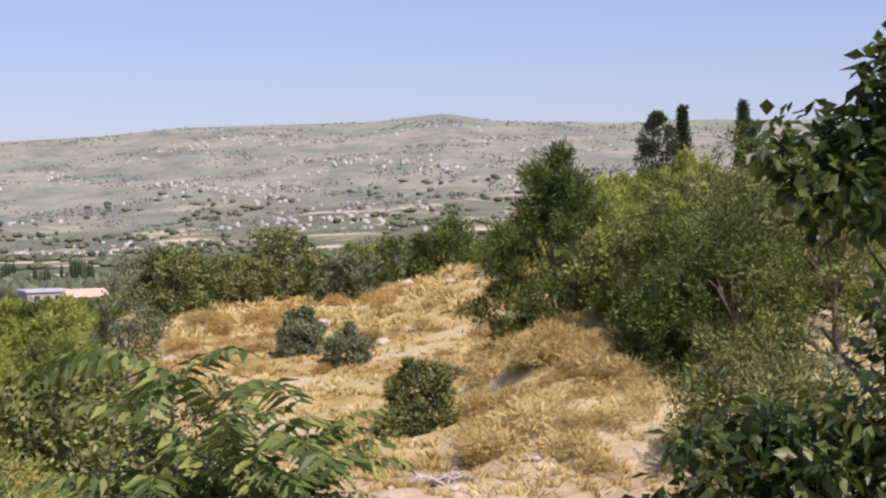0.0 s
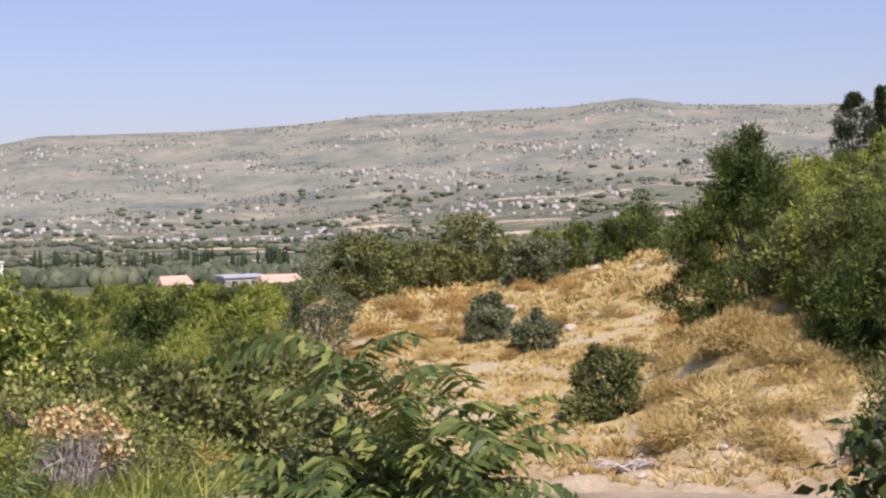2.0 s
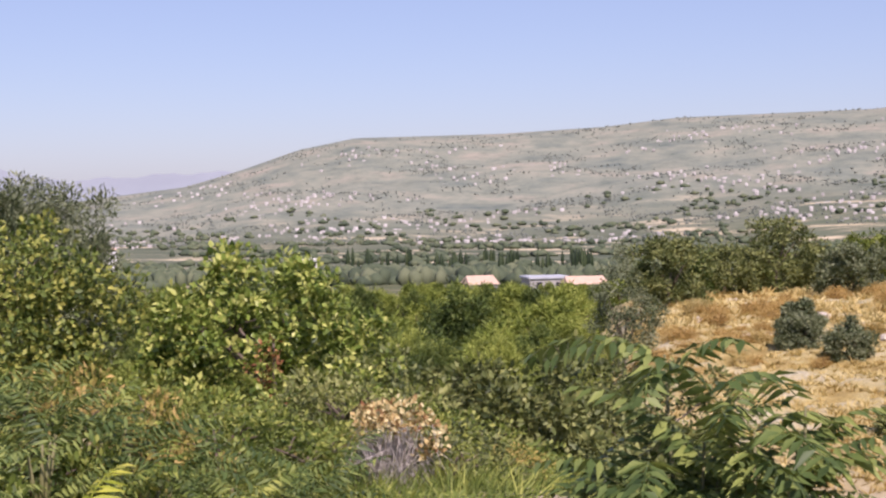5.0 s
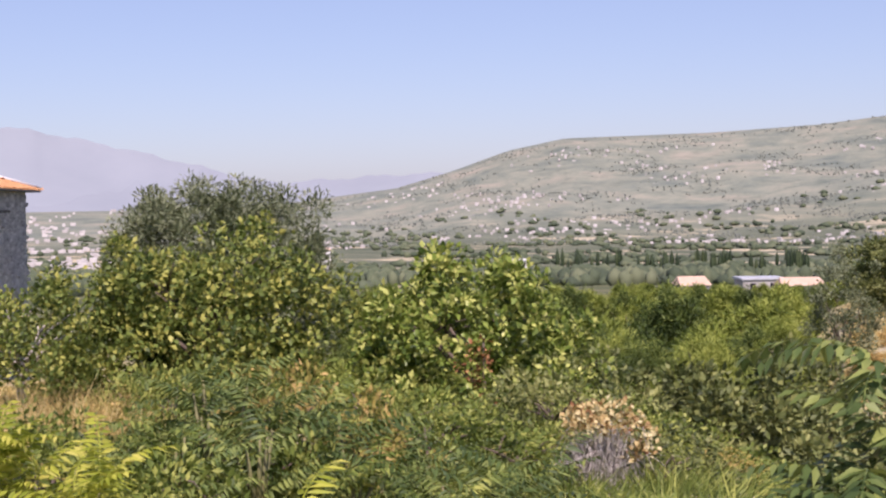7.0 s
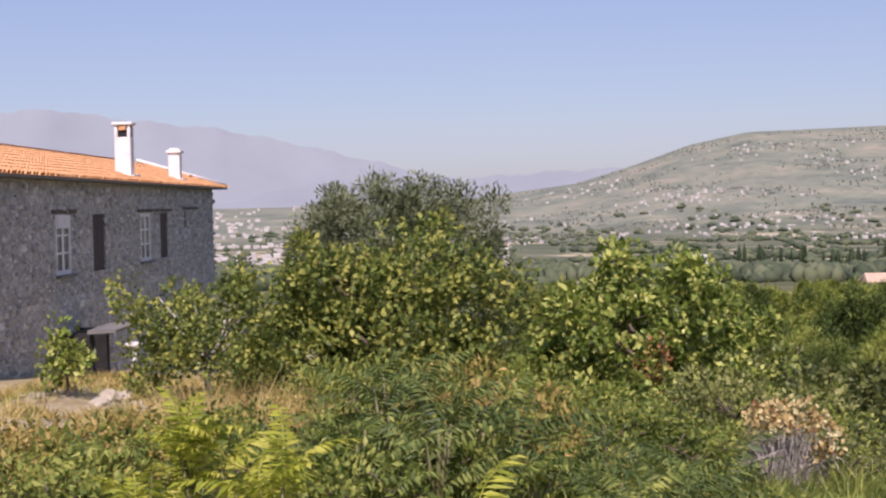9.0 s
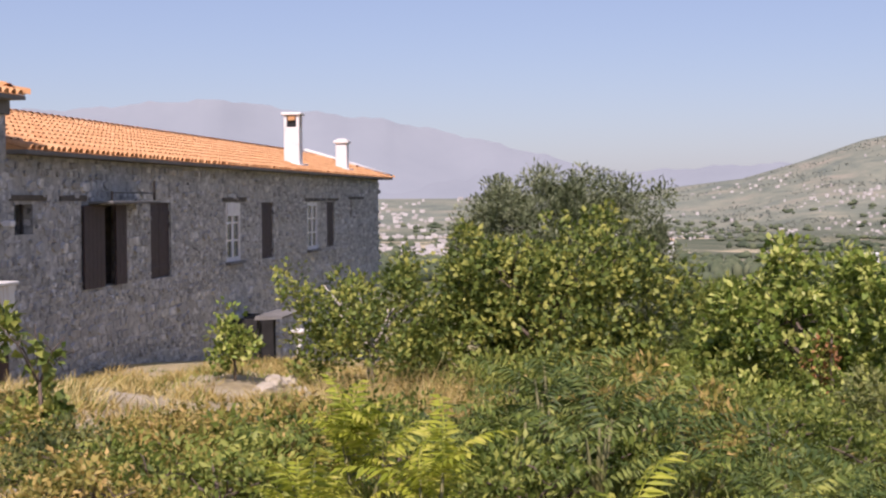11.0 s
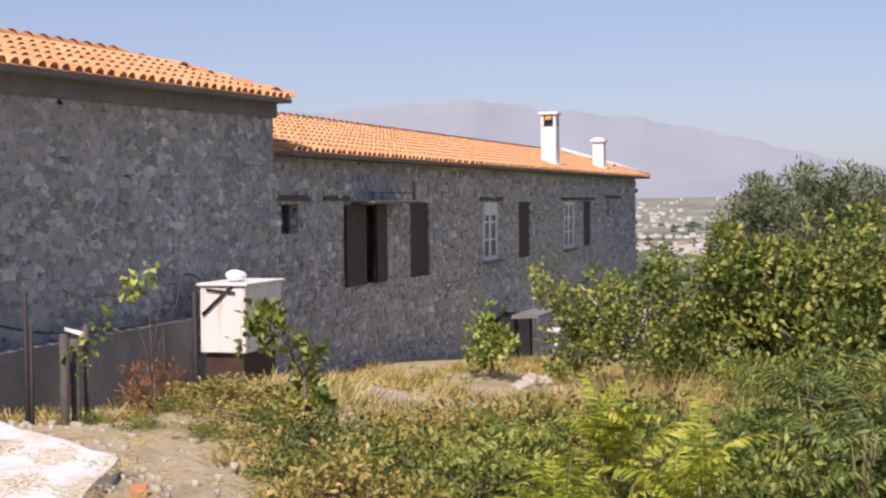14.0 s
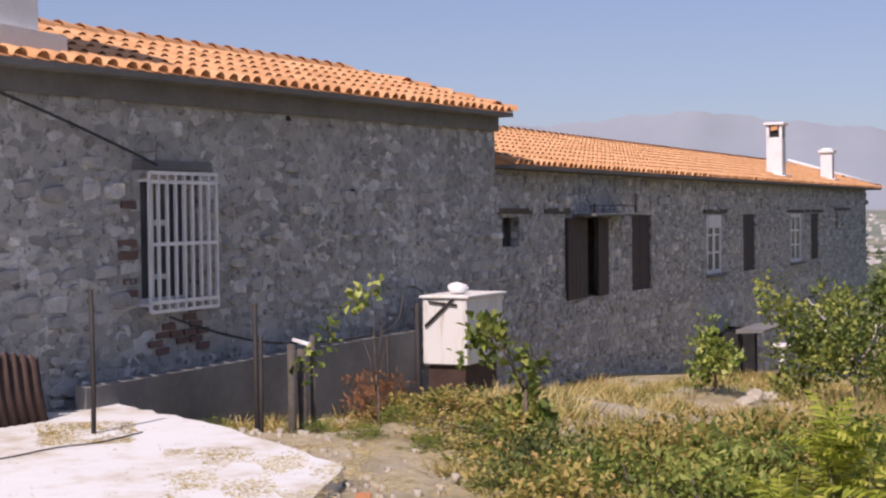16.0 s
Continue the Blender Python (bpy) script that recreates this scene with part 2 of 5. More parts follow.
def land_material():
    """Land cover: dry grass on the knoll, earth and weeds by the house, tilled and wooded patches in the valley,
    mountain slopes greyed in colour for haze.
    """
    m, nt, b = nodes_of("land")
    g = nt.nodes.new("ShaderNodeNewGeometry").outputs["Position"]
    ln = nt.nodes.new("ShaderNodeVectorMath")
    ln.operation = "LENGTH"
    nt.links.new(g, ln.inputs[0])

    def between(a, b2):
        mr = nt.nodes.new("ShaderNodeMapRange")
        mr.inputs[1].default_value, mr.inputs[2].default_value = a, b2
        nt.links.new(ln.outputs["Value"], mr.inputs[0])
        return mr.outputs[0]
    grass = ramp(nt, noise_tex(nt, 0.35, 6, 0.65, vec=g), [(0.25, (0.25, 0.185, 0.075)), (0.42, (0.45, 0.34, 0.13)), (0.52, (0.55, 0.46, 0.22)), (0.66, (0.56, 0.51, 0.36))])
    grain = ramp(nt, noise_tex(nt, 9.0, 6, 0.8, vec=g), [(0.25, (0.45, 0.45, 0.45)), (0.75, (1.25, 1.25, 1.25))])
    near = mixc(nt, 0.9, grass, grain, "MULTIPLY")
    earth = ramp(nt, noise_tex(nt, 1.1, 6, 0.7, vec=g), [(0.3, (0.36, 0.285, 0.16)), (0.5, (0.53, 0.45, 0.30)), (0.72, (0.64, 0.575, 0.45))])
    near = mixc(nt, between(24, 34), mixc(nt, 0.7, earth, grain, "MULTIPLY"), near)
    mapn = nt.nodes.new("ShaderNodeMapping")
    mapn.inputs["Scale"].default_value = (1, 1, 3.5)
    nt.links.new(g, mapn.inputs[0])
    # mountain tones muted to bluish grey, so distance haze sits in the colour
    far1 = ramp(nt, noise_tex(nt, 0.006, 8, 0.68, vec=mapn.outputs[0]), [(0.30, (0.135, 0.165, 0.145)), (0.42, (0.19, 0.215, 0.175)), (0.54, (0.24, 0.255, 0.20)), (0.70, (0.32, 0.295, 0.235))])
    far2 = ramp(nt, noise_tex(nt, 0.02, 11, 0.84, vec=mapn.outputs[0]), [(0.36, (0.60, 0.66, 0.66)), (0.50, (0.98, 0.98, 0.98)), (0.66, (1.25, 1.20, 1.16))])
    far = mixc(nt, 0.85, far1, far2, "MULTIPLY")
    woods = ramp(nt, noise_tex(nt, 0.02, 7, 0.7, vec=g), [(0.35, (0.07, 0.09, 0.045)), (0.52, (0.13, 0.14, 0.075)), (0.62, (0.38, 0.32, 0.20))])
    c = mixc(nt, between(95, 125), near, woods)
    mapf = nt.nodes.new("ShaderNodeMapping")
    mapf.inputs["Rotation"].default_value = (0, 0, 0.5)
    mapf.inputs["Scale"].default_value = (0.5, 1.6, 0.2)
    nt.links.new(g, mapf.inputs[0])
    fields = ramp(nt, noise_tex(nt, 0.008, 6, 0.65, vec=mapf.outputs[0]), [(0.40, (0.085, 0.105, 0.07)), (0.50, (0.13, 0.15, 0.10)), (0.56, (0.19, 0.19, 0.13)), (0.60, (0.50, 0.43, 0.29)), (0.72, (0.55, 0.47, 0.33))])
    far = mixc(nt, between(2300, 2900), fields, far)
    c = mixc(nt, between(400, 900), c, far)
    nt.links.new(c, b.inputs["Base Color"])
    b.inputs["Roughness"].default_value = 0.95
    b.inputs["Specular IOR Level"].default_value = 0.1
    bump(nt, b, noise_tex(nt, 4.0, 8, 0.75, vec=g), 0.7, 0.15)
    return m


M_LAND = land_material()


# ---- building blocks ----
def mesh(name, verts, faces, mat, smooth=False):
    me = bpy.data.meshes.new(name)
    me.from_pydata([tuple(map(float, v)) for v in verts], [], faces)
    me.materials.append(mat)
    if smooth:
        me.polygons.foreach_set("use_smooth", [True] * len(me.polygons))
    me.update()
    return me


def soup(name, verts, nper, mat, idx=None):
    """A mesh of many equal little pieces, from an array (pieces, nper, 3)."""
    k = len(verts)
    idx = np.array(idx if idx is not None else [list(range(nper))])
    f = (np.arange(k)[:, None, None] * nper + idx[None]).reshape(-1, idx.shape[1])
    me = bpy.data.meshes.new(name)
    me.vertices.add(k * nper)
    me.vertices.foreach_set("co", np.ascontiguousarray(verts, dtype=np.float32).ravel())
    me.loops.add(f.size)
    me.loops.foreach_set("vertex_index", f.ravel().astype(np.int32))
    me.polygons.add(len(f))
    me.polygons.foreach_set("loop_start", (np.arange(len(f)) * f.shape[1]).astype(np.int32))
    me.materials.append(mat)
    me.update(calc_edges=True)
    return me


def part(name, me, parent, label="", m=None):
    if isinstance(me, bmesh.types.BMesh):
        bm, me = me, bpy.data.meshes.new(name)
        bm.to_mesh(me)
        bm.free()
    ob = new(name, me)
    ob.parent = parent
    if m is not None:
        ob.matrix_basis = m
    return tagged(ob, label)


def thing(name, m, label, category, group="", kind=""):
    ob = new(name)
    ob.empty_display_size = 0.2
    ob.matrix_basis = m
    return tagged(ob, label, category, group, kind)


def box(bm, x0, x1, y0, y1, z0, z1, bevel=0.0, jitter=0.0):
    r = bmesh.ops.create_cube(bm, size=1.0)
    for v in r["verts"]:
        v.co = Vector(((x0 + x1) / 2 + v.co.x * (x1 - x0), (y0 + y1) / 2 + v.co.y * (y1 - y0), (z0 + z1) / 2 + v.co.z * (z1 - z0)))
        if jitter:
            v.co += Vector((random.uniform(-1, 1), random.uniform(-1, 1), random.uniform(-1, 1))) * jitter
    if bevel:
        es = list({e for v in r["verts"] for e in v.link_edges})
        bmesh.ops.bevel(bm, geom=es, offset=bevel, segments=1, affect="EDGES")


def boxmesh(name, mat, *boxes, bevel=0.0, jitter=0.0):
    bm = bmesh.new()
    for b in boxes:
        box(bm, *b, bevel=bevel, jitter=jitter)
    me = bpy.data.meshes.new(name)
    bm.to_mesh(me)
    bm.free()
    me.materials.append(mat)
    return me


def tube(name, mat, chains, sides=6):
    """Tapered limbs: chains of (point, radius)."""
    verts, faces = [], []
    for ch in chains:
        base = len(verts)
        for i, (p, r) in enumerate(ch):
            p = Vector(p)
            d = (Vector(ch[min(i + 1, len(ch) - 1)][0]) - Vector(ch[max(i - 1, 0)][0])).normalized()
            u = d.orthogonal().normalized()
            w = d.cross(u)
            for k in range(sides):
                t = 2 * math.pi * k / sides
                verts.append(p + (u * math.cos(t) + w * math.sin(t)) * r)
        for i in range(len(ch) - 1):
            for k in range(sides):
                a0, a1 = base + i * sides + k, base + i * sides + (k + 1) % sides
                faces.append((a0, a1, a1 + sides, a0 + sides))
        faces.append(tuple(base + (len(ch) - 1) * sides + k for k in range(sides)))
        faces.append(tuple(base + k for k in reversed(range(sides))))
    return mesh(name, verts, faces, mat, True)


def unit(v):
    return v / np.maximum(np.linalg.norm(v, axis=-1, keepdims=True), 1e-9)


def leaf_soup(name, mat, pos, out, L, W, rng, up=0.3, spread=1.0, droop=0.0):
    """Folded pointed leaves at pos, growing roughly along out."""
    n = len(pos)
    d = unit(out + rng.normal(0, spread, (n, 3)) * 0.6 + np.array([0, 0, up - droop]))
    face = unit(out * 0.6 + np.array([0, 0, 0.6]) + rng.normal(0, 0.5, (n, 3)))
    side = unit(np.cross(d, face))
    nor = np.cross(side, d)
    s = rng.uniform(0.6, 1.25, (n, 1))
    l, w = L * s, W * s
    v = np.stack([pos, pos + d * l * 0.45 + side * w * 0.5 + nor * w * 0.18, pos + d * l, pos + d * l * 0.45 - side * w * 0.5 + nor * w * 0.18], 1)
    return soup(name, v, 4, mat, [[0, 1, 2], [0, 2, 3]])


def clumps_in(rng, n, rx, ry, rz, cz, shell=0.55, low=-0.75, lump=0.25):
    """Clump centres in an uneven ellipsoid, most of them near its surface."""
    d = unit(rng.normal(0, 1, (n * 3, 3)))
    d = d[d[:, 2] > low][:n]
    f = rng.uniform(shell, 1.0, (len(d), 1)) ** 0.6
    f = f * (1 + lump * np.sin(d[:, :1] * 3.1 + d[:, 1:2] * 4.3 + rng.uniform(0, 6)) * np.cos(d[:, 2:3] * 3.7 + rng.uniform(0, 6)))
    return d * f * np.array([rx, ry, rz]) + np.array([0, 0, cz])


def leaves_on(rng, clumps, radius, per, flat=0.8):
    n = len(clumps) * per
    d = unit(rng.normal(0, 1, (n, 3)))
    r = radius * rng.uniform(0.35, 1.0, (n, 1)) * np.repeat(rng.uniform(0.6, 1.3, (len(clumps), 1)), per, 0)
    return np.repeat(clumps, per, 0) + d * r * np.array([1, 1, flat]), d


def limbs(rng, height, spread, n, r0, lean=0.0, forks=1):
    chains = []
    tops = []
    top = Vector((lean, 0, height * 0.45))
    chains.append([((0, 0, -0.3), r0 * 1.25), ((lean * 0.4, 0.02, height * 0.2), r0), (top, r0 * 0.75)])
    for i in range(n):
        t = 2 * math.pi * (i + rng.uniform(-0.3, 0.3)) / n
        end = Vector((math.cos(t) * spread * rng.uniform(0.6, 1), math.sin(t) * spread * rng.uniform(0.6, 1), height * rng.uniform(0.65, 0.95)))
        base = Vector((0, 0, 0)).lerp(top, rng.uniform(0.55, 1.0))
        mid = base.lerp(end, 0.5) + Vector((0, 0, height * 0.06))
        chains.append([(base, r0 * 0.5), (mid, r0 * 0.33), (end, r0 * 0.1)])
        for _ in range(forks):
            e2 = mid + Vector((rng.uniform(-1, 1), rng.uniform(-1, 1), rng.uniform(0.1, 0.8))) * spread * 0.45
            chains.append([(mid, r0 * 0.25), (mid.lerp(e2, 0.5) + Vector((0, 0, 0.05)), r0 * 0.16), (e2, r0 * 0.06)])
    return chains


def polar(az, d, z=0.0):
    t = radians(az)
    return (-d * math.sin(t), d * math.cos(t), z)


def ss(a, b, v):
    t = np.clip((np.asarray(v, dtype=float) - a) / (b - a), 0, 1)
    return t * t * (3 - 2 * t)


def lumps(x, y, s):
    return np.sin(x * 1.7 * s + 0.6 * np.sin(y * 1.3 * s)) * np.cos(y * 1.9 * s + 0.8 * np.sin(x * 0.9 * s + 1.0))


RIDGE_AZ = [-40, -20, -8.9, -5.6, -0.9, 1.1, 4, 6.3, 11.2, 14, 17.8, 20.5, 23.5, 25.7, 27.8, 30, 34, 40, 60, 110]
RIDGE_EL = [2.4, 2.8, 3.15, 3.1, 3.26, 3.6, 3.3, 3.26, 3.15, 2.85, 2.65, 2.6, 2.55, 2.1, 1.35, 0.7, 0.2, 0.0, 0.0, 0.0]


def ground_z(x, y):
    x, y = np.asarray(x, dtype=float), np.asarray(y, dtype=float)
    r = np.hypot(x, y)
    A = np.degrees(np.arctan2(-x, y))
    hill = -3.5 * ss(7, 24, r) + 2.15 * ss(3, -5, A) * ss(25, 37, r) * (1 - 0.95 * ss(38, 45, r)) * (1 + 0.12 * lumps(x, y, 0.33)) + 1.6 * np.exp(-((A + 1) / 4) ** 2) * ss(58, 80, r)
    hill = hill + 5.5 * ss(-3, -9, A) * ss(55, 125, r) - 0.5 * ss(30, 55, r) * ss(-2, 6, A) - 6.0 * ss(11, 20, A) * ss(36, 70, r) + (0.14 * lumps(x, y, 0.55) + 0.10 * lumps(x + 3, y, 1.7) + 0.05 * lumps(x, y + 2, 4.1)) * ss(18, 26, r)
    left = -0.35 * ss(6, 12, r) - 0.5 * ss(12, 20, r) - 0.9 * ss(20, 32, r) - 9.5 * ss(30, 68, r) + 0.35 * np.exp(-((A - 50) / 2.6) ** 2 - ((r - 20) / 2.0) ** 2)
    ux, uy = -math.sin(radians(34.5)), math.cos(radians(34.5))
    s, front = x * ux + y * uy, 9 - (x * -uy + y * ux) * 1.0
    house = -0.42 * ss(10.4, 11.7, s) * ss(3.4, 2.0, front) - 0.73 * ss(11.7, 22, s) - 1.2 * ss(24, 40, s) - 3.0 * ss(40, 60, s)
    near_house = ss(6.5, 3.0, front) * ss(40, 58, A + 0 * r)
    left = left * (1 - near_house) + house * near_house + 0.05 * lumps(x, y, 1.5) * ss(3.5, 6.5, front) - 0.05 * ss(11.5, 10.0, s) * ss(4.6, 3.6, front)
    w = ss(24, 12, A) * ss(-120, -60, A)
    near = hill * w + left * (1 - w) - 3.6 * ss(12, 16.5, A) * ss(35, 31, A) * ss(18.5, 32, r) * (1 - 0.9 * ss(38, 62, r))
    far = -(6 + (r - 90) * 0.045) + 9.0 * ss(-3, -9, A) * (1 - ss(150, 420, r))
    far = np.maximum(far, -62)
    z = near * (1 - ss(90, 135, r)) + far * ss(90, 135, r)
    el = np.interp(A, RIDGE_AZ, RIDGE_EL)
    H = 4000 * np.tan(np.radians(el))
    start = np.interp(A, [-6, 8, 20], [1700, 2100, 2450])
    t = np.clip((r - start) / (4000 - start), 0, 1)
    face = t ** 1.25 * (H + 62) * (r <= 4000) + (H + 62) * (1 - 0.6 * ss(4000, 4900, r)) * (r > 4000)
    rough = (22 * lumps(x / 210, y / 210, 1.0) + 9 * lumps(x / 70, y / 70, 1.3)) * t * (1 - t) * 2.2
    return z + face + rough * (el > 0.3)


def gz(az, d):
    p = polar(az, d)
    return float(ground_z(p[0], p[1]))


def on_ground(az, d, rz=0.0, s=1.0, dz=0.0):
    p = polar(az, d)
    return Matrix.LocRotScale((p[0], p[1], gz(az, d) + dz), Euler((0, 0, radians(rz))), (s, s, s))


# ---- the land ----
azs = np.concatenate([np.arange(-180, -24, 6.0), np.arange(-24, 100, 0.4), np.arange(100, 180, 6.0)])
rad = np.concatenate([[0.0005, 2.0], np.geomspace(3.5, 140, 280), np.geomspace(150, 4950, 90)])
AA, RR = np.meshgrid(np.radians(azs), rad)
gx, gy = -RR * np.sin(AA), RR * np.cos(AA)
verts = np.stack([gx, gy, ground_z(gx, gy)], -1).reshape(-1, 3)
na, nr = len(azs), len(rad)
i, j = np.meshgrid(np.arange(nr - 1), np.arange(na), indexing="ij")
q = np.stack([i * na + j, i * na + (j + 1) % na, (i + 1) * na + (j + 1) % na, (i + 1) * na + j], -1).reshape(-1, 4)[:, ::-1]
me = bpy.data.meshes.new("ground")
me.from_pydata(verts.tolist(), [], q.tolist())
me.polygons.foreach_set("use_smooth", [True] * len(me.polygons))
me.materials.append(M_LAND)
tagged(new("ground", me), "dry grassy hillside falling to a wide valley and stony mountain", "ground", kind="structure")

# far mountains past the valley's end; the haze is painted into their base colour
m, nt, b = nodes_of("haze_tinted_range")
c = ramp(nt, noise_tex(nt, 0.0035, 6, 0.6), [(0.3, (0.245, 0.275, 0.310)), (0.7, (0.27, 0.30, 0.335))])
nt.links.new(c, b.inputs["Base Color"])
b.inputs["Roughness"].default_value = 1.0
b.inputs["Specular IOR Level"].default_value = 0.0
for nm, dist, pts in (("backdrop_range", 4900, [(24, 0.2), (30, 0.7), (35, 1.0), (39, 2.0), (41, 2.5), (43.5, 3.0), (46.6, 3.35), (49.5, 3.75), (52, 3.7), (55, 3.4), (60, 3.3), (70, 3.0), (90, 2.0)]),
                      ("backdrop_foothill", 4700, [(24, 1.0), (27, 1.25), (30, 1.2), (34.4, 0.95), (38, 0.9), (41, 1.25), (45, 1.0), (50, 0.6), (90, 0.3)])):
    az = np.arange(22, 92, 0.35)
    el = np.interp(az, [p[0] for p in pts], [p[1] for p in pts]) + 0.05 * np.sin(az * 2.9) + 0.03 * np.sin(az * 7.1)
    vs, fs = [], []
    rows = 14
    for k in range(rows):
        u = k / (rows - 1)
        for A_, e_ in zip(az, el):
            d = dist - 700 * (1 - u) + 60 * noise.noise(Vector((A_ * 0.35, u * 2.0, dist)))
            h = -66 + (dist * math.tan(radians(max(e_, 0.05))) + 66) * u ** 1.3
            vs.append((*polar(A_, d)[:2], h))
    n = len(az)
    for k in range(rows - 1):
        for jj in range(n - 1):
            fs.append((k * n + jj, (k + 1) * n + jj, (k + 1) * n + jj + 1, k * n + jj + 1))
    tagged(new(nm, mesh(nm, vs, fs, m, True)), "mountains far beyond the valley, coloured pale blue for haze", "mountains", kind="structure")

# ---- the stone house ----
PSI, DW = 34.5, 9.0
HOUSE = pose(*polar(PSI + 90, DW), 0, 0, PSI + 90)
house = thing("stone_house", HOUSE, "long grey rubble-stone house with orange tiled roofs", "house")
S0, SM, S1 = 4.0, 21.04, 54.7
OPEN = [  # s0, s1, z0, z1, kind
    (12.10, 13.18, 0.87, 2.19, "barred"), (21.31, 22.01, 1.23, 1.69, "hole"), (24.08, 26.11, 0.24, 1.66, "pair"),
    (27.76, 29.08, 0.21, 1.69, "shutter"), (33.25, 34.55, 0.30, 1.66, "white"), (36.65, 37.97, 0.24, 1.66, "shutter"),
    (42.14, 43.55, 0.27, 1.64, "white"), (44.97, 46.21, 0.26, 1.64, "shutter"), (48.85, 49.35, 1.1, 1.68, "slit")]
TH = 0.55
ZB = -6.0


def wall_with_openings(name, s0, s1, ztop, opens):
    """A thick wall whose openings go right through it."""
    xs = sorted({s0, s1, *[o[0] for o in opens], *[o[1] for o in opens]})
    zs = sorted({ZB, ztop, *[o[2] for o in opens], *[o[3] for o in opens]})

    def solid(i, k):
        if not (0 <= i < len(xs) - 1 and 0 <= k < len(zs) - 1):
            return False
        return not any(o[0] <= xs[i] + 1e-6 and o[1] >= xs[i + 1] - 1e-6 and o[2] <= zs[k] + 1e-6 and o[3] >= zs[k + 1] - 1e-6 for o in opens)
    nx = len(xs)
    vs = [(x, y, z) for y in (0, TH) for z in zs for x in xs]
    nb = nx * len(zs)

    def vi(i, k, back):
        return back * nb + k * nx + i
    fs = []
    for i in range(nx - 1):
        for k in range(len(zs) - 1):
            if not solid(i, k):
                continue
            fs.append((vi(i, k, 0), vi(i + 1, k, 0), vi(i + 1, k + 1, 0), vi(i, k + 1, 0)))
            fs.append((vi(i, k + 1, 1), vi(i + 1, k + 1, 1), vi(i + 1, k, 1), vi(i, k, 1)))
            for di, dk, p, q in ((-1, 0, (i, k + 1), (i, k)), (1, 0, (i + 1, k), (i + 1, k + 1)), (0, -1, (i, k), (i + 1, k)), (0, 1, (i + 1, k + 1), (i, k + 1))):
                if not solid(i + di, k + dk):
                    fs.append((vi(*p, 0), vi(*p, 1), vi(*q, 1), vi(*q, 0)))
    me = mesh(name, vs, fs, M_MORTAR)
    bm = bmesh.new()
    bm.from_mesh(me)
    bmesh.ops.delete(bm, geom=[v for v in bm.verts if not v.link_faces], context="VERTS")
    bmesh.ops.recalc_face_normals(bm, faces=bm.faces)
    bm.to_mesh(me)
    bm.free()
    return me


wall_hi = part("wall", wall_with_openings("wall", S0, SM, 3.06, [o for o in OPEN if o[1] < SM]), house, "rubble stone wall with grey mortar")
wall_lo = part("wall", wall_with_openings("wall", SM, S1, 2.48, [o for o in OPEN if o[0] > SM]), house, "rubble stone wall with grey mortar")
for bx_ in ((S1 - TH, S1, TH, 5.0, ZB, 2.48), (SM - 0.3, SM, TH, 3.2, 2.0, 3.06), (S0, S0 + TH, TH, 3.2, ZB, 3.06)):
    part("gable_wall", boxmesh("gable_wall", M_MORTAR, bx_), house)
for bx_ in ((SM, S1, 5.0, 5.4, ZB, 2.48), (S0, SM, 3.2, 3.6, ZB, 3.06)):
    part("back_wall", boxmesh("back_wall", M_MORTAR, bx_), house)
# thin near-black panel painted as the darkness inside the house
part("dark_interior", boxmesh("dark_interior", M_DARK, (S0 + 0.6, S1 - 0.6, 0.9, 1.0, ZB, 2.4)), house, "near-black panel standing in for unlit rooms behind the openings")
part("ring_beam", boxmesh("ring_beam", M_CONCRETE, (S0, SM + 0.06, -0.07, TH + 0.06, 3.06, 3.31), bevel=0.012), house, "smooth grey concrete beam under the eaves", Matrix.Translation((SM, 0, -0.05)) @ pose(0, 0, 0, 0, -0.75, 0) @ Matrix.Translation((-SM, 0, 0)))
part("string_course", boxmesh("string_course", M_MORTAR, (16.2, 21.0, -0.022, 0.02, 2.28, 2.32), jitter=0.006), house)

# roofs: barrel tiles, course by course


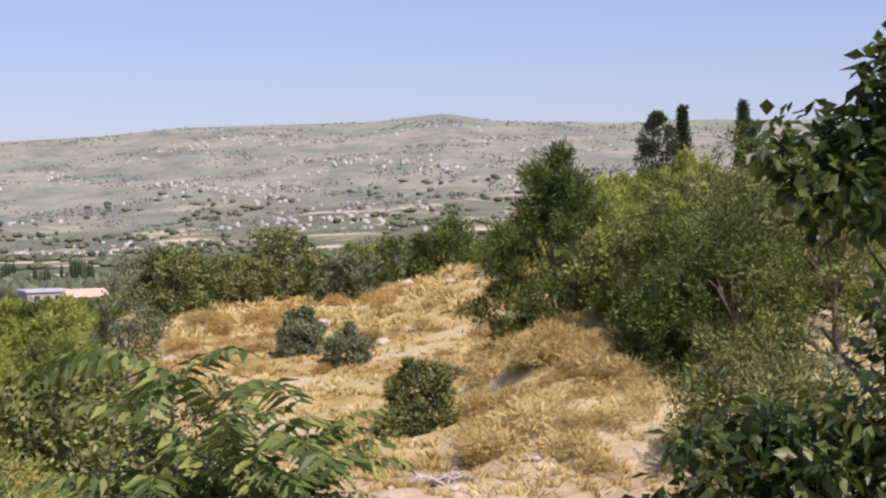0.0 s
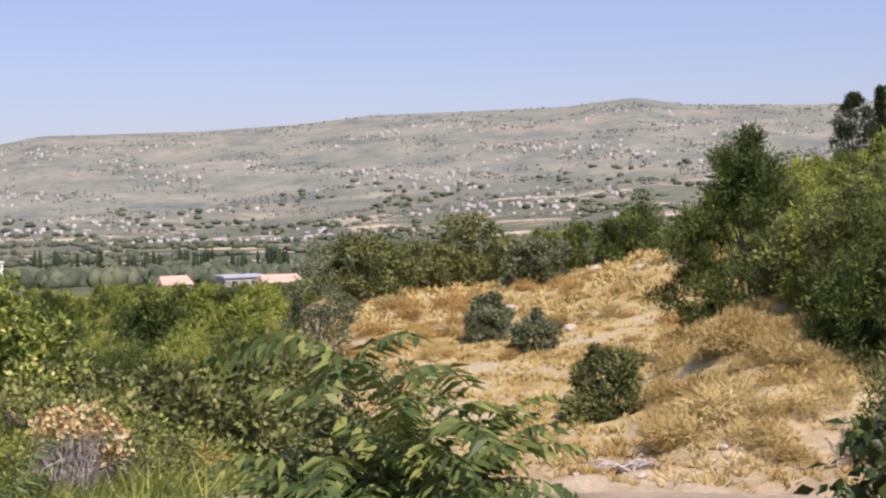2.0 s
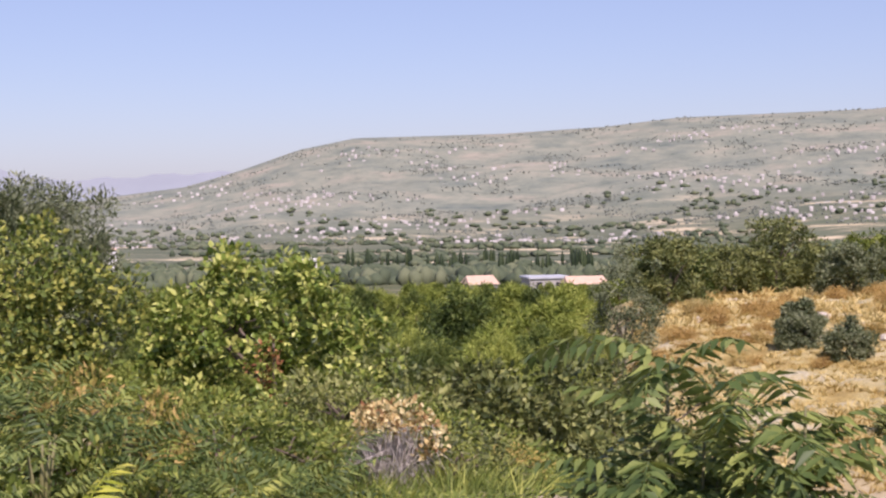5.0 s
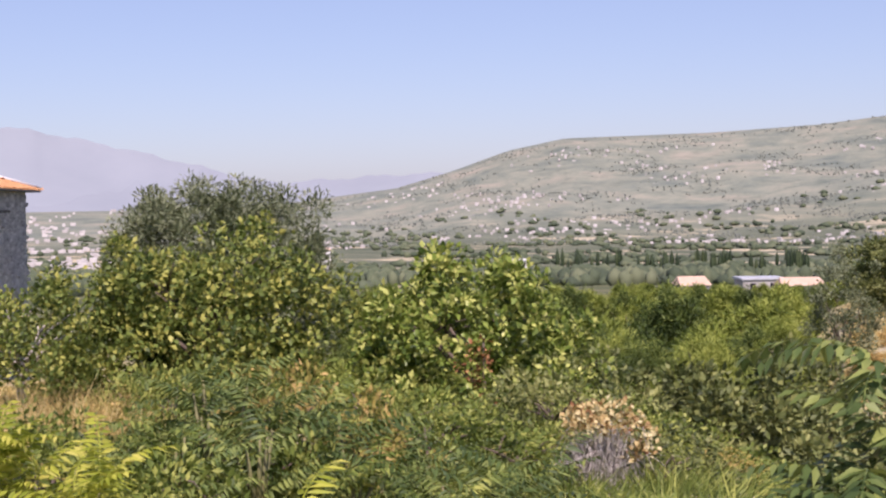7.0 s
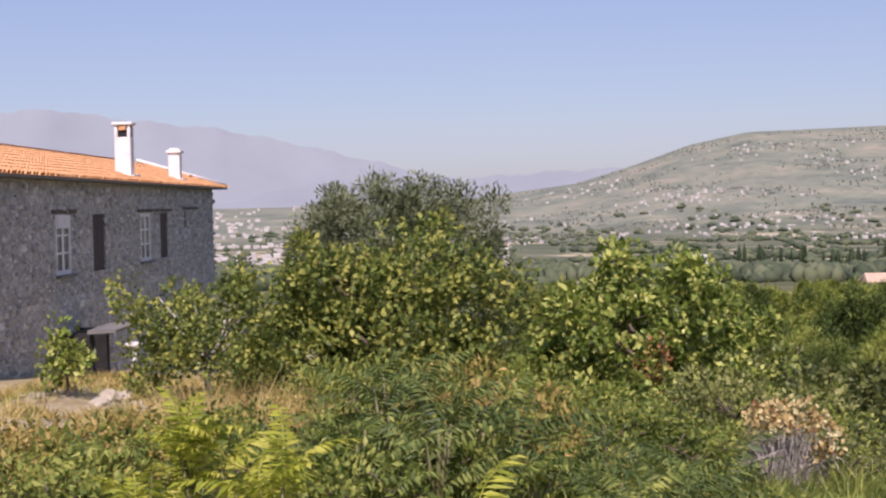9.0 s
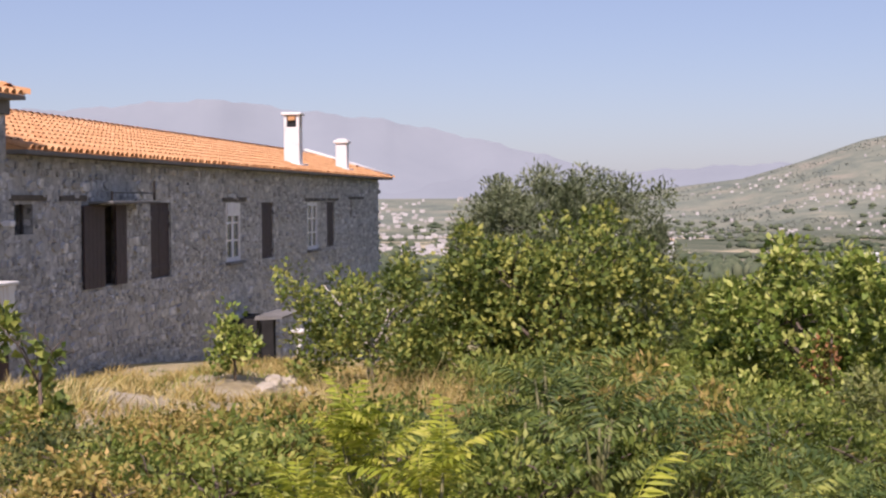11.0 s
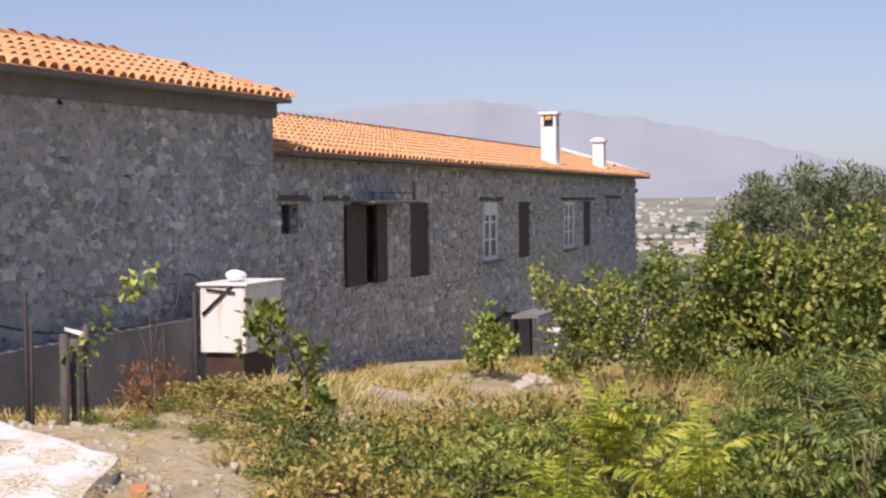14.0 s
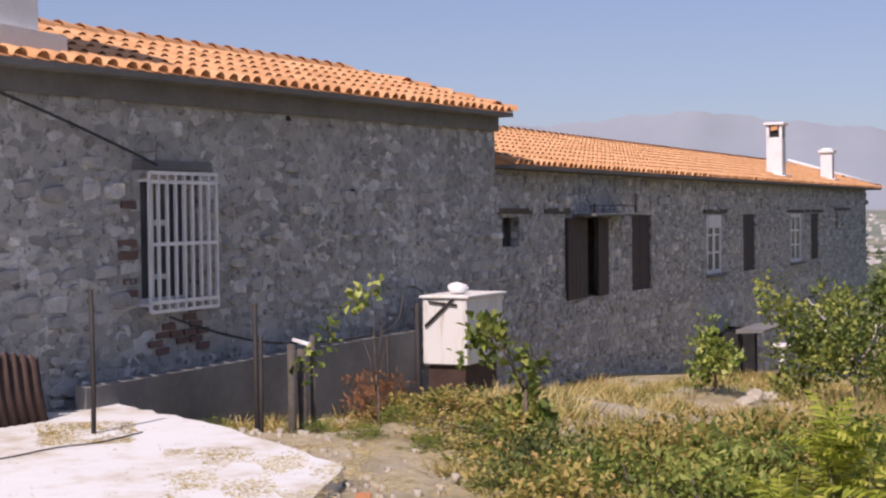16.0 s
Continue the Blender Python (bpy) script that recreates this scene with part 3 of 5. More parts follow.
def roof(name, s0, s1, ye, ze, yr, zr, hip_end, label):
    """Front and hip slopes of barrel tiles on a thin deck; s1 is the far eave end."""
    slope = math.hypot(yr - ye, zr - ze)
    hipw = yr - ye
    yb = 2 * yr - ye
    top1 = s1 - hipw if hip_end else s1
    deck = mesh("deck", [(s0, ye, ze), (s1, ye, ze), (top1, yr, zr), (s0, yr, zr), (s1, yb, ze), (s0, yb, ze),
                         (s0, ye, ze - 0.06), (s1, ye, ze - 0.06), (s1, yb, ze - 0.06), (s0, yb, ze - 0.06)],
                [(0, 1, 2, 3), (1, 4, 2), (4, 5, 3, 2), (0, 3, 5), (6, 9, 8, 7), (0, 6, 7, 1), (1, 7, 8, 4), (4, 8, 9, 5), (5, 9, 6, 0)], M_TILE)
    deck.materials.append(M_CONCRETE)
    for k in range(4, len(deck.polygons)):
        deck.polygons[k].material_index = 1
    rf = part(name, deck, house, label)
    pitch, tl = 0.25, 0.36
    nseg = 5
    dy, dz = (yr - ye) / slope, (zr - ze) / slope
    out = []

    def tile(s, d, along):
        # one cover tile: half barrel, wider at its lower end
        pts = []
        for dd, r, lift in ((d - 0.03, 0.092, 0.016), (d + tl, 0.078, 0.002)):
            for k in range(nseg + 1):
                t = math.pi * k / nseg
                ss_, hh = math.cos(t) * r, math.sin(t) * r * 0.85 + lift
                if along == "front":
                    pts.append((s + ss_, ye + dd * dy - hh * dz, ze + dd * dz + hh * dy))
                else:
                    pts.append((s1 - dd * dy + hh * dz, s + ss_, ze + dd * dz + hh * dy))
        return pts
    rows = int(slope / tl) + 1
    for k in range(int((s1 - s0) / pitch) + 1):
        s = s0 + pitch * (k + 0.5)
        if s > s1 - 0.05:
            continue
        room = slope if not hip_end else slope * min(1.0, (s1 - s) / hipw)
        for c in range(rows):
            if c * tl < room - 0.08:
                out.append(tile(s + random.uniform(-0.012, 0.012), c * tl + random.uniform(-0.015, 0.015), "front"))
    if hip_end:
        for k in range(int((yb - ye) / pitch) + 1):
            yy = ye + pitch * (k + 0.5)
            room = slope * max(0.0, 1 - abs(yy - yr) / hipw)
            for c in range(rows):
                if c * tl < room - 0.08:
                    out.append(tile(yy, c * tl, "hip"))
    n1 = nseg + 1
    idx = [[k, k + 1, n1 + k + 1, n1 + k] for k in range(nseg)]
    # the nearest tiles are pieces of their own
    arr = np.array(out)
    order = np.argsort(arr[:, :, 0].mean(1))
    single = order[(arr[order][:, :, 0].mean(1) > 9.5)][:280] if name == "upper_roof" else order[:0]
    rest = np.setdiff1d(order, single)
    tagged(part("roof_tiles", soup("roof_tiles", arr[rest], 2 * n1, M_TILE, idx), rf), kind="stuff")
    for a in single:
        part("tile", soup("tile", arr[a][None], 2 * n1, M_TILE, idx), rf)
    # ridge and hip caps
    caps = []

    def caps_along(p, q):
        p, q = Vector(p), Vector(q)
        L = (q - p).length
        d = (q - p).normalized()
        side = d.cross(Vector((0, 0, 1))).normalized()
        upv = side.cross(d)
        for k in range(int(L / 0.36)):
            pts = []
            for dd, r, lift in ((k * 0.36 - 0.03, 0.10, 0.05), (k * 0.36 + 0.36, 0.085, 0.025)):
                for kk in range(n1):
                    t = math.pi * kk / nseg
                    pts.append(p + d * dd + side * math.cos(t) * r + upv * (math.sin(t) * r + lift - 0.02))
            caps.append([tuple(v) for v in pts])
    caps_along((s0, yr, zr), (top1, yr, zr))
    if hip_end:
        caps_along((s1, ye, ze), (top1, yr, zr))
        caps_along((s1, yb, ze), (top1, yr, zr))
    tagged(part("ridge_tiles", soup("ridge_tiles", np.array(caps), 2 * n1, M_TILE, idx), rf), kind="stuff")
    return rf


TILT = Matrix.Translation((SM, 0, -0.05)) @ pose(0, 0, 0, 0, -0.75, 0) @ Matrix.Translation((-SM, 0, 0))
upper = roof("upper_roof", S0 - 0.3, 21.12, -0.30, 3.33, 1.43, 3.90, True, "orange barrel-tiled hip roof on the taller block")
upper.matrix_basis = TILT
lower = roof("lower_roof", SM, 56.2, -0.32, 2.50, 2.56, 3.38, True, "long orange barrel-tiled roof of the lower wing")
part("eave_board", boxmesh("eave_board", M_OLDWOOD, (SM, S1 + 0.3, -0.26, 0.0, 2.43, 2.47)), house, "dark shaded underside of the eaves")
# whitewashed mortar on the far hip
hipm = tube("hip_mortar", M_WHITE, [[((56.1, -0.30, 2.60), 0.06), ((54.8, 1.1, 3.06), 0.06), ((53.5, 2.5, 3.52), 0.06)]], 6)
part("hip_mortar", hipm, lower, "whitewashed mortar line on the hip")


def chimney(s, y, w, dep, z0, z1, label, vent):
    ch = part("chimney", boxmesh("chimney", M_WHITE, (s, s + w, y, y + dep, z0, z1 - (0.42 if vent else 0.16)), bevel=0.02), house, label)
    if vent:
        zt = z1 - 0.42
        for a0 in (s, s + w - 0.09):
            for c0 in (y, y + dep - 0.09):
                part("vent_post", boxmesh("vent_post", M_WHITE, (a0, a0 + 0.09, c0, c0 + 0.09, zt, z1 - 0.08), bevel=0.01), ch)
        # solid near-black block painted as the shade inside the vent
        part("flue", boxmesh("flue", M_DARK, (s + 0.05, s + w - 0.05, y + 0.05, y + dep - 0.05, zt, z1 - 0.1)), ch, "near-black block standing in for the shaded flue opening")
        part("vent_tile", boxmesh("vent_tile", M_TILE, (s - 0.02, s + 0.06, y + 0.12, y + dep - 0.12, z1 - 0.22, z1 - 0.1), jitter=0.02), ch)
        part("cap", boxmesh("cap", M_WHITE, (s - 0.06, s + w + 0.06, y - 0.06, y + dep + 0.06, z1 - 0.08, z1), bevel=0.015), ch)
    else:
        part("cap", boxmesh("cap", M_WHITE, (s - 0.06, s + w + 0.06, y - 0.06, y + dep + 0.06, z1 - 0.16, z1 - 0.06), (s + 0.05, s + w - 0.05, y + 0.03, y + dep - 0.03, z1 - 0.06, z1), bevel=0.015), ch)
    part("flashing", boxmesh("flashing", M_WHITE, (s - 0.1, s + w + 0.25, y - 0.1, y + dep + 0.1, z0 - 0.05, z0 + 0.12), jitter=0.04), ch)


chimney(41.6, 0.1, 0.45, 0.45, 2.62, 4.2, "tall whitewashed chimney with a tiled vent", True)
chimney(49.2, 0.15, 0.40, 0.38, 2.62, 3.75, "short whitewashed chimney with a flat cap", False)
chimney(9.65, -0.05, 0.95, 0.7, 3.3, 5.8, "broad white chimney on the taller roof", False)

# rubble stones, proud of the mortar; the nearest are pieces of their own
stones = {"hi": [], "lo": []}
zrow = -2.9
rs = random.Random(5)
while zrow < 3.0:
    h = rs.choice((0.07, 0.10, 0.13, 0.15, 0.18)) * rs.uniform(0.9, 1.15)
    s = 7.5 + rs.uniform(0, 0.2)
    while s < S1 - 0.1:
        grow = 1.0 + max(0.0, (s - 26) / 40)
        w = h * rs.uniform(0.8, 2.6) * grow
        c, zc = s + w / 2, zrow + h / 2 + rs.uniform(-0.03, 0.03)
        s += w + rs.uniform(0.01, 0.05)
        key, top = ("hi", 3.0) if c < SM - 0.1 else ("lo", 2.40)
        if zc + h / 2 > top or (c + w / 2 > SM and c - w / 2 < SM and zc > 2.3):
            continue
        if any(o[0] - 0.04 - w / 2 < c < o[1] + 0.04 + w / 2 and o[2] - 0.03 - h / 2 < zc < o[3] + 0.05 + h / 2 for o in OPEN):
            continue
        if 11.9 < c < 13.6 and 0.3 < zc < 0.86 or rs.random() < ((0.8 if zc > 2.1 else 0.58 if zc > 1.3 else 0.46) if c < SM else 0.30):
            continue
        k = rs.choice((6, 7, 8))
        ring = []
        t0 = rs.uniform(0, 1)
        for i in range(8):
            t = 2 * math.pi * (i + t0 * 0.4 + rs.uniform(-0.22, 0.22)) / 8
            cx, cz = math.cos(t), math.sin(t)
            q = 1.0 / max(abs(cx), abs(cz)) ** 0.9
            ring.append((c + cx * q * w * 0.5 * rs.uniform(0.78, 1.05), zc + cz * q * h * 0.5 * rs.uniform(0.78, 1.05)))
        d = rs.uniform(0.01, 0.055)
        v = [(a, 0.01, b) for a, b in ring] + [(c + (a - c) * 0.86, -d * rs.uniform(0.6, 1.1), zc + (b - zc) * 0.84) for a, b in ring]
        stones[key].append(v)
    zrow += h + rs.uniform(0.0, 0.03)
SIDX4 = [[i, (i + 1) % 8, 8 + (i + 1) % 8, 8 + i] for i in range(8)]


def stone_mesh(arr):
    vs = np.array(arr).reshape(-1, 3)
    fs = []
    for n in range(len(arr)):
        fs += [tuple(n * 16 + i for i in f) for f in SIDX4]
        fs.append(tuple(n * 16 + 8 + i for i in range(8)))
    return mesh("stone", vs.tolist(), fs, M_STONE)


near_st = [v for v in stones["hi"] if 13.4 < v[0][0] < 18.6 and -0.2 < v[0][2] < 2.4]
pick = near_st[:300]
chosen = set(map(id, pick))
tagged(part("stone_facing", stone_mesh([v for v in stones["hi"] if id(v) not in chosen]), wall_hi), kind="stuff")
tagged(part("stone_facing", stone_mesh(stones["lo"]), wall_lo), kind="stuff")
for v in pick:
    part("stone", stone_mesh([v]), wall_hi)

# windows
for s0, s1, z0, z1, kind in OPEN:
    w, h = s1 - s0, z1 - z0
    if kind == "shutter":
        win = part("window", boxmesh("window", M_SHUTTER, (s0, s1, 0.10, 0.16, z0, z1)), house, "window closed by dark brown wooden shutters")
        n = 5
        for i in range(2):
            a0 = s0 + i * w / 2 + 0.01
            part("shutter", boxmesh("shutter", M_SHUTTER, *[(a0 + k * (w / 2 - 0.02) / n + 0.004, a0 + (k + 1) * (w / 2 - 0.02) / n - 0.004, 0.05, 0.098, z0 + 0.01, z1 - 0.01) for k in range(n)],
                                    (a0, a0 + w / 2 - 0.02, 0.03, 0.05, z0 + 0.15, z0 + 0.23), (a0, a0 + w / 2 - 0.02, 0.03, 0.05, z1 - 0.25, z1 - 0.17)), win)
    elif kind == "pair":
        win = part("window", boxmesh("window", M_OLDWOOD, (s0, s0 + 0.06, 0.2, 0.3, z0, z1), (s1 - 0.06, s1, 0.2, 0.3, z0, z1), (s0, s1, 0.2, 0.3, z1 - 0.06, z1), (s0, s1, 0.2, 0.3, z0, z0 + 0.05)), house, "open window with two dark brown shutters")
        part("shutter", boxmesh("shutter", M_SHUTTER, *[(s0 - 0.02 + k * 0.2, s0 + 0.17 + k * 0.2, -0.06, -0.02 - 0.004 * (k % 2), z0, z1) for k in range(5)]), win)
        part("shutter", boxmesh("shutter", M_SHUTTER, *[(s1 - 0.55 + k * 0.19, s1 - 0.37 + k * 0.19, -0.09, -0.05, z0, z1) for k in range(3)]), win)
        # curtain strips in the same near-black deepen the dark of the gap
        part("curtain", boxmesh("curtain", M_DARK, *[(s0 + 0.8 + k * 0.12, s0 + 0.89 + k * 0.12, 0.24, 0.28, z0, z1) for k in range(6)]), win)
    elif kind == "white":
        win = part("window", boxmesh("window", M_WHITEPAINT, (s0, s0 + 0.12, 0.08, 0.16, z0, z1), (s1 - 0.12, s1, 0.08, 0.16, z0, z1), (s0 + 0.12, s1 - 0.12, 0.08, 0.16, z1 - 0.10, z1), (s0 + 0.12, s1 - 0.12, 0.08, 0.16, z0, z0 + 0.10)), house, "white-framed glazed window", Matrix.Translation((0, -0.075, 0)))
        mid = (s0 + s1) / 2
        part("mullion", boxmesh("mullion", M_WHITEPAINT, (mid - 0.07, mid + 0.07, 0.085, 0.15, z0 + 0.1, z1 - 0.1)), win)
        part("glazing_bar", boxmesh("glazing_bar", M_WHITEPAINT, *[(s0 + 0.12, s1 - 0.12, 0.10, 0.14, z0 + h * f - 0.02, z0 + h * f + 0.02) for f in (0.36, 0.66)]), win)
        if s0 < 40:
            part("blind", boxmesh("blind", M_WHITEPAINT, (s0 + 0.1, s1 - 0.1, 0.05, 0.079, z1 - 0.30, z1 - 0.0)), win, "white roller blind, part lowered")
        for i in range(2):
            a0, a1 = (s0 + 0.12, mid - 0.07) if i == 0 else (mid + 0.07, s1 - 0.12)
            part("pane", boxmesh("pane", M_GLASS, (a0, a1, 0.115, 0.125, z0 + 0.1, z1 - 0.1)), win)
        part("sill", boxmesh("sill", M_CONCRETE, (s0 - 0.08, s1 + 0.08, -0.05, 0.12, z0 - 0.07, z0), bevel=0.01), win)
    elif kind == "barred":
        win = part("window", boxmesh("window", M_WHITEPAINT, (s0, s0 + 0.06, 0.20, 0.27, z0, z1), (s1 - 0.06, s1, 0.20, 0.27, z0, z1), (s0, s1, 0.20, 0.27, z1 - 0.06, z1), (s0, s1, 0.20, 0.27, z0, z0 + 0.06), (s0 + 0.42, s0 + 0.49, 0.2, 0.27, z0 + 0.06, z1 - 0.06), (s0 + 0.42, s0 + 0.72, 0.19, 0.26, z0 + 0.80, z0 + 0.86), (s0 + 0.42, s0 + 0.72, 0.19, 0.26, z0 + 0.25, z0 + 0.30)), house, "window behind a white iron grille")
        part("pane", boxmesh("pane", M_GLASS, (s0 + 0.06, s1 - 0.06, 0.225, 0.235, z0 + 0.06, z1 - 0.06)), win)
        g = part("grille", boxmesh("grille", M_WHITEPAINT, (s0 - 0.05, s1 + 0.06, -0.16, -0.125, z1 - 0.01, z1 + 0.025)), win, "white painted iron grille")
        for z in (z0 - 0.07, z0 + 0.02, z0 + 0.60, z1 - 0.10):
            part("grille_rail", boxmesh("grille_rail", M_WHITEPAINT, (s0 - 0.05, s1 + 0.06, -0.16, -0.125, z, z + 0.035)), g)
        for k in range(9):
            x = s0 - 0.045 + k * (w + 0.09) / 8
            part("grille_bar", boxmesh("grille_bar", M_WHITEPAINT, (x - 0.013, x + 0.013, -0.158, -0.127, z0 - 0.05, z1 + 0.01)), g)
        for x in (s0 - 0.04, s1 + 0.01):
            for z in (z0, z1 - 0.08):
                part("bracket", boxmesh("bracket", M_WHITEPAINT, (x, x + 0.03, -0.124, 0.0, z, z + 0.03)), g)
        part("lintel", boxmesh("lintel", M_CONCRETE, (s0 - 0.12, s1 + 0.16, -0.03, 0.1, z1 + 0.04, z1 + 0.14), bevel=0.01), win)
        for k in range(6):
            for c in range(5):
                x = s0 - 0.02 + c * 0.235 + (0.11 if k % 2 else 0)
                if rs.random() < 0.55:
                    part("brick", boxmesh("brick", M_BRICK, (x, x + 0.21, -0.02 - rs.uniform(0, 0.015), 0.02, z0 - 0.5 + k * 0.08, z0 - 0.5 + k * 0.08 + 0.062), jitter=0.006), wall_hi)
        for k in (0, 1, 3, 4, 7):
            part("brick", boxmesh("brick", M_BRICK, (s0 - 0.33 + rs.uniform(-0.05, 0.05), s0 - 0.08, -0.018, 0.02, z0 + 0.1 + k * 0.125, z0 + 0.17 + k * 0.125), jitter=0.01), wall_hi)
    elif kind == "hole":
        win = part("window", boxmesh("window", M_OLDWOOD, (s0, s0 + 0.05, 0.15, 0.2, z0, z1), (s1 - 0.05, s1, 0.15, 0.2, z0, z1)), house, "small unglazed dark window opening")
        part("bar", boxmesh("bar", M_IRON, *[(s0 + 0.2 * k, s0 + 0.2 * k + 0.02, 0.16, 0.18, z0, z1) for k in (1, 2)]), win)
for s0, s1, z in ((21.1, 22.5, 1.74), (23.1, 24.3, 1.74), (32.95, 35.0, 1.70), (41.8, 46.7, 1.67), (48.6, 51.5, 1.71)):
    part("lintel", boxmesh("lintel", M_OLDWOOD, (s0, s1, -0.04, 0.1, z, z + 0.09), jitter=0.012), house, "old dark timber lintel")
part("canopy", boxmesh("canopy", M_CONCRETE, (24.4, 26.95, -0.45, -0.02, 1.68, 1.73), bevel=0.01), house, "thin ledge over the open window")
part("canopy_iron", boxmesh("canopy_iron", M_IRON, (26.82, 26.86, -0.40, -0.36, 1.74, 2.10), (24.5, 26.86, -0.40, -0.38, 1.86, 1.88), (24.5, 24.53, -0.4, -0.37, 1.74, 1.9)), house)
# no holes are cut: near-black blocks paint their shade on the wall
for s, z, h in ((39.2, 1.87, 0.24), (16.42, 1.98, 0.10), (16.68, 1.97, 0.07), (14.9, 2.86, 0.05), (30.2, 1.95, 0.15)):
    part("putlog_hole", boxmesh("putlog_hole", M_DARK, (s, s + 0.09, -0.012, 0.02, z, z + h), jitter=0.01), house, "small near-black block painted as a hole between the stones")
lampw = part("wall_lamp", boxmesh("wall_lamp", M_WHITEPAINT, (20.66, 20.84, -0.22, -0.08, 1.37, 1.46), (20.72, 20.78, -0.1, 0.0, 1.40, 1.44), bevel=0.02), house, "small white outdoor lamp on the wall")
part("corner_mortar", boxmesh("corner_mortar", M_MORTAR, (9.8, 10.35, -0.03, 0.02, 1.6, 3.06), jitter=0.015), house)

# low concrete wall with posts in front of the house
LOWY = -0.42
lw = thing("low_concrete_wall", HOUSE, "low grey concrete retaining wall beside the house", "wall", kind="structure")
part("wall_body", boxmesh("wall_body", M_CONCRETE, (10.7, 17.5, LOWY, LOWY + 0.12, -2.0, 0.24), jitter=0.02), lw)
for nm, mt, s, fr, z0, z1, r, lean, lab in (
        ("fence_post", M_IRON, 9.55, 1.4, -0.4, 1.19, 0.022, 0.0, "thin rusty iron fence post"),
        ("fence_post", M_IRON, 12.03, 1.35, -1.3, 0.93, 0.026, 0.02, "thin rusty iron fence post"),
        ("fence_post", M_IRON, 11.7, 1.6, -1.2, 0.65, 0.022, 0.06, "leaning rusty iron fence post"),
        ("fence_post", M_IRON, 14.1, 1.7, -1.2, 0.44, 0.02, 0.0, "thin rusty iron fence post"),
        ("fence_post", M_IRON, 13.0, 2.6, -0.9, 0.89, 0.03, 0.0, "tall dark iron post holding the white box"),
        ("wooden_post", M_OLDWOOD, 12.35, 1.55, -1.2, 0.52, 0.045, 0.03, "weathered wooden post lashed to its neighbour"),
        ("wooden_post", M_OLDWOOD, 12.5, 1.6, -1.2, 0.46, 0.05, -0.03, "weathered wooden post lashed to its neighbour"),
        ("wooden_post", M_OLDWOOD, 12.68, 1.6, -1.2, 0.58, 0.03, 0.01, "weathered wooden post lashed to its neighbour")):
    p = HOUSE @ Vector((s, -fr, 0))
    me = tube(nm, mt, [[((0, 0, z0), r), ((lean * 0.5, 0.01, (z0 + z1) / 2), r * 0.95), ((lean, 0, z1), r * 0.9)]], 7)
    tagged(new(nm, me), lab, "post", "fence posts").matrix_basis = pose(p.x, p.y, 0)
p = HOUSE @ Vector((12.5, -1.58, 0.5))
tagged(new("plank_scrap", boxmesh("plank_scrap", M_WHITEPAINT, (-0.09, 0.09, -0.03, 0.03, 0.02, 0.04), jitter=0.01)), "pale scrap of board on the wooden posts", "board").matrix_basis = pose(p.x, p.y, p.z, 0, 15, 40)

# white metal box on its stand
bx = thing("white_box", HOUSE, "rust-streaked white metal box standing beside the stone wall", "box")
BS, BF = 17.42, 0.5
m, nt, b = nodes_of("rusty_white_metal")
st = nt.nodes.new("ShaderNodeMapping")
st.inputs["Scale"].default_value = (9, 9, 0.8)
nt.links.new(nt.nodes.new("ShaderNodeTexCoord").outputs["Object"], st.inputs[0])
nt.links.new(ramp(nt, noise_tex(nt, 1.0, 6, 0.7, vec=st.outputs[0]), [(0.28, (0.28, 0.14, 0.07)), (0.37, (0.62, 0.55, 0.46)), (0.46, (0.75, 0.74, 0.71)), (0.9, (0.80, 0.80, 0.78))]), b.inputs["Base Color"])
b.inputs["Roughness"].default_value = 0.55
M_RUSTBOX = m
part("body", boxmesh("body", M_RUSTBOX, (BS, BS + 1.2, -BF - 0.63, -BF, -0.20, 0.66), bevel=0.015), bx)
part("lid", boxmesh("lid", M_RUSTBOX, (BS - 0.03, BS + 1.24, -BF - 0.67, -BF + 0.04, 0.662, 0.70), bevel=0.008), bx, "rusty edged white lid")
part("bracket", tube("bracket", M_IRON, [[((BS - 0.02, -BF - 0.05, 0.30), 0.02), ((BS - 0.02, -BF - 0.45, 0.66), 0.02)], [((BS - 0.02, -BF - 0.1, 0.62), 0.014), ((BS - 0.02, -BF - 0.5, 0.58), 0.014)]], 5), bx)
part("stand", boxmesh("stand", M_RED_SOIL, (BS + 0.06, BS + 1.14, -BF - 0.57, -BF - 0.04, -1.7, -0.202), jitter=0.02), bx, "dark rusty stand under the box")
p = HOUSE @ Vector((BS + 0.35, -BF - 0.35, 0.70))
bm = bmesh.new()
bmesh.ops.create_icosphere(bm, subdivisions=2, radius=0.125)
for v in bm.verts:
    v.co = Vector((v.co.x * 1.2, v.co.y, v.co.z * 0.62)) * (1 + 0.25 * noise.noise(v.co * 9)) + Vector((0, 0, 0.08))
me = bpy.data.meshes.new("white_stone")
bm.to_mesh(me)
bm.free()
me.materials.append(M_WHITE)
tagged(new("white_stone", me), "whitish stone weighing down the box lid", "stone").matrix_basis = pose(p.x, p.y, p.z)

# cables on the wall
for pts, lab in (([(9.5, -0.1, 2.95), (10.6, -0.08, 2.75), (12.25, -0.1, 2.28)], "black cable slung across the wall to the window"),
                 ([(12.4, -0.12, 0.75), (13.4, -0.3, 0.42), (14.8, -0.4, 0.28), (16.4, -0.45, 0.28), (16.9, -0.45, 0.4), (17.1, -0.4, 0.95), (17.45, -0.5, 0.74)], "black cable running along the low wall")):
    cu = bpy.data.curves.new("cable", "CURVE")
    cu.dimensions, cu.bevel_depth, cu.bevel_resolution = "3D", 0.014, 1
    sp = cu.splines.new("NURBS")
    sp.points.add(len(pts) - 1)
    for q, c in zip(sp.points, pts):
        q.co = (*c, 1)
    sp.use_endpoint_u, sp.order_u = True, 3
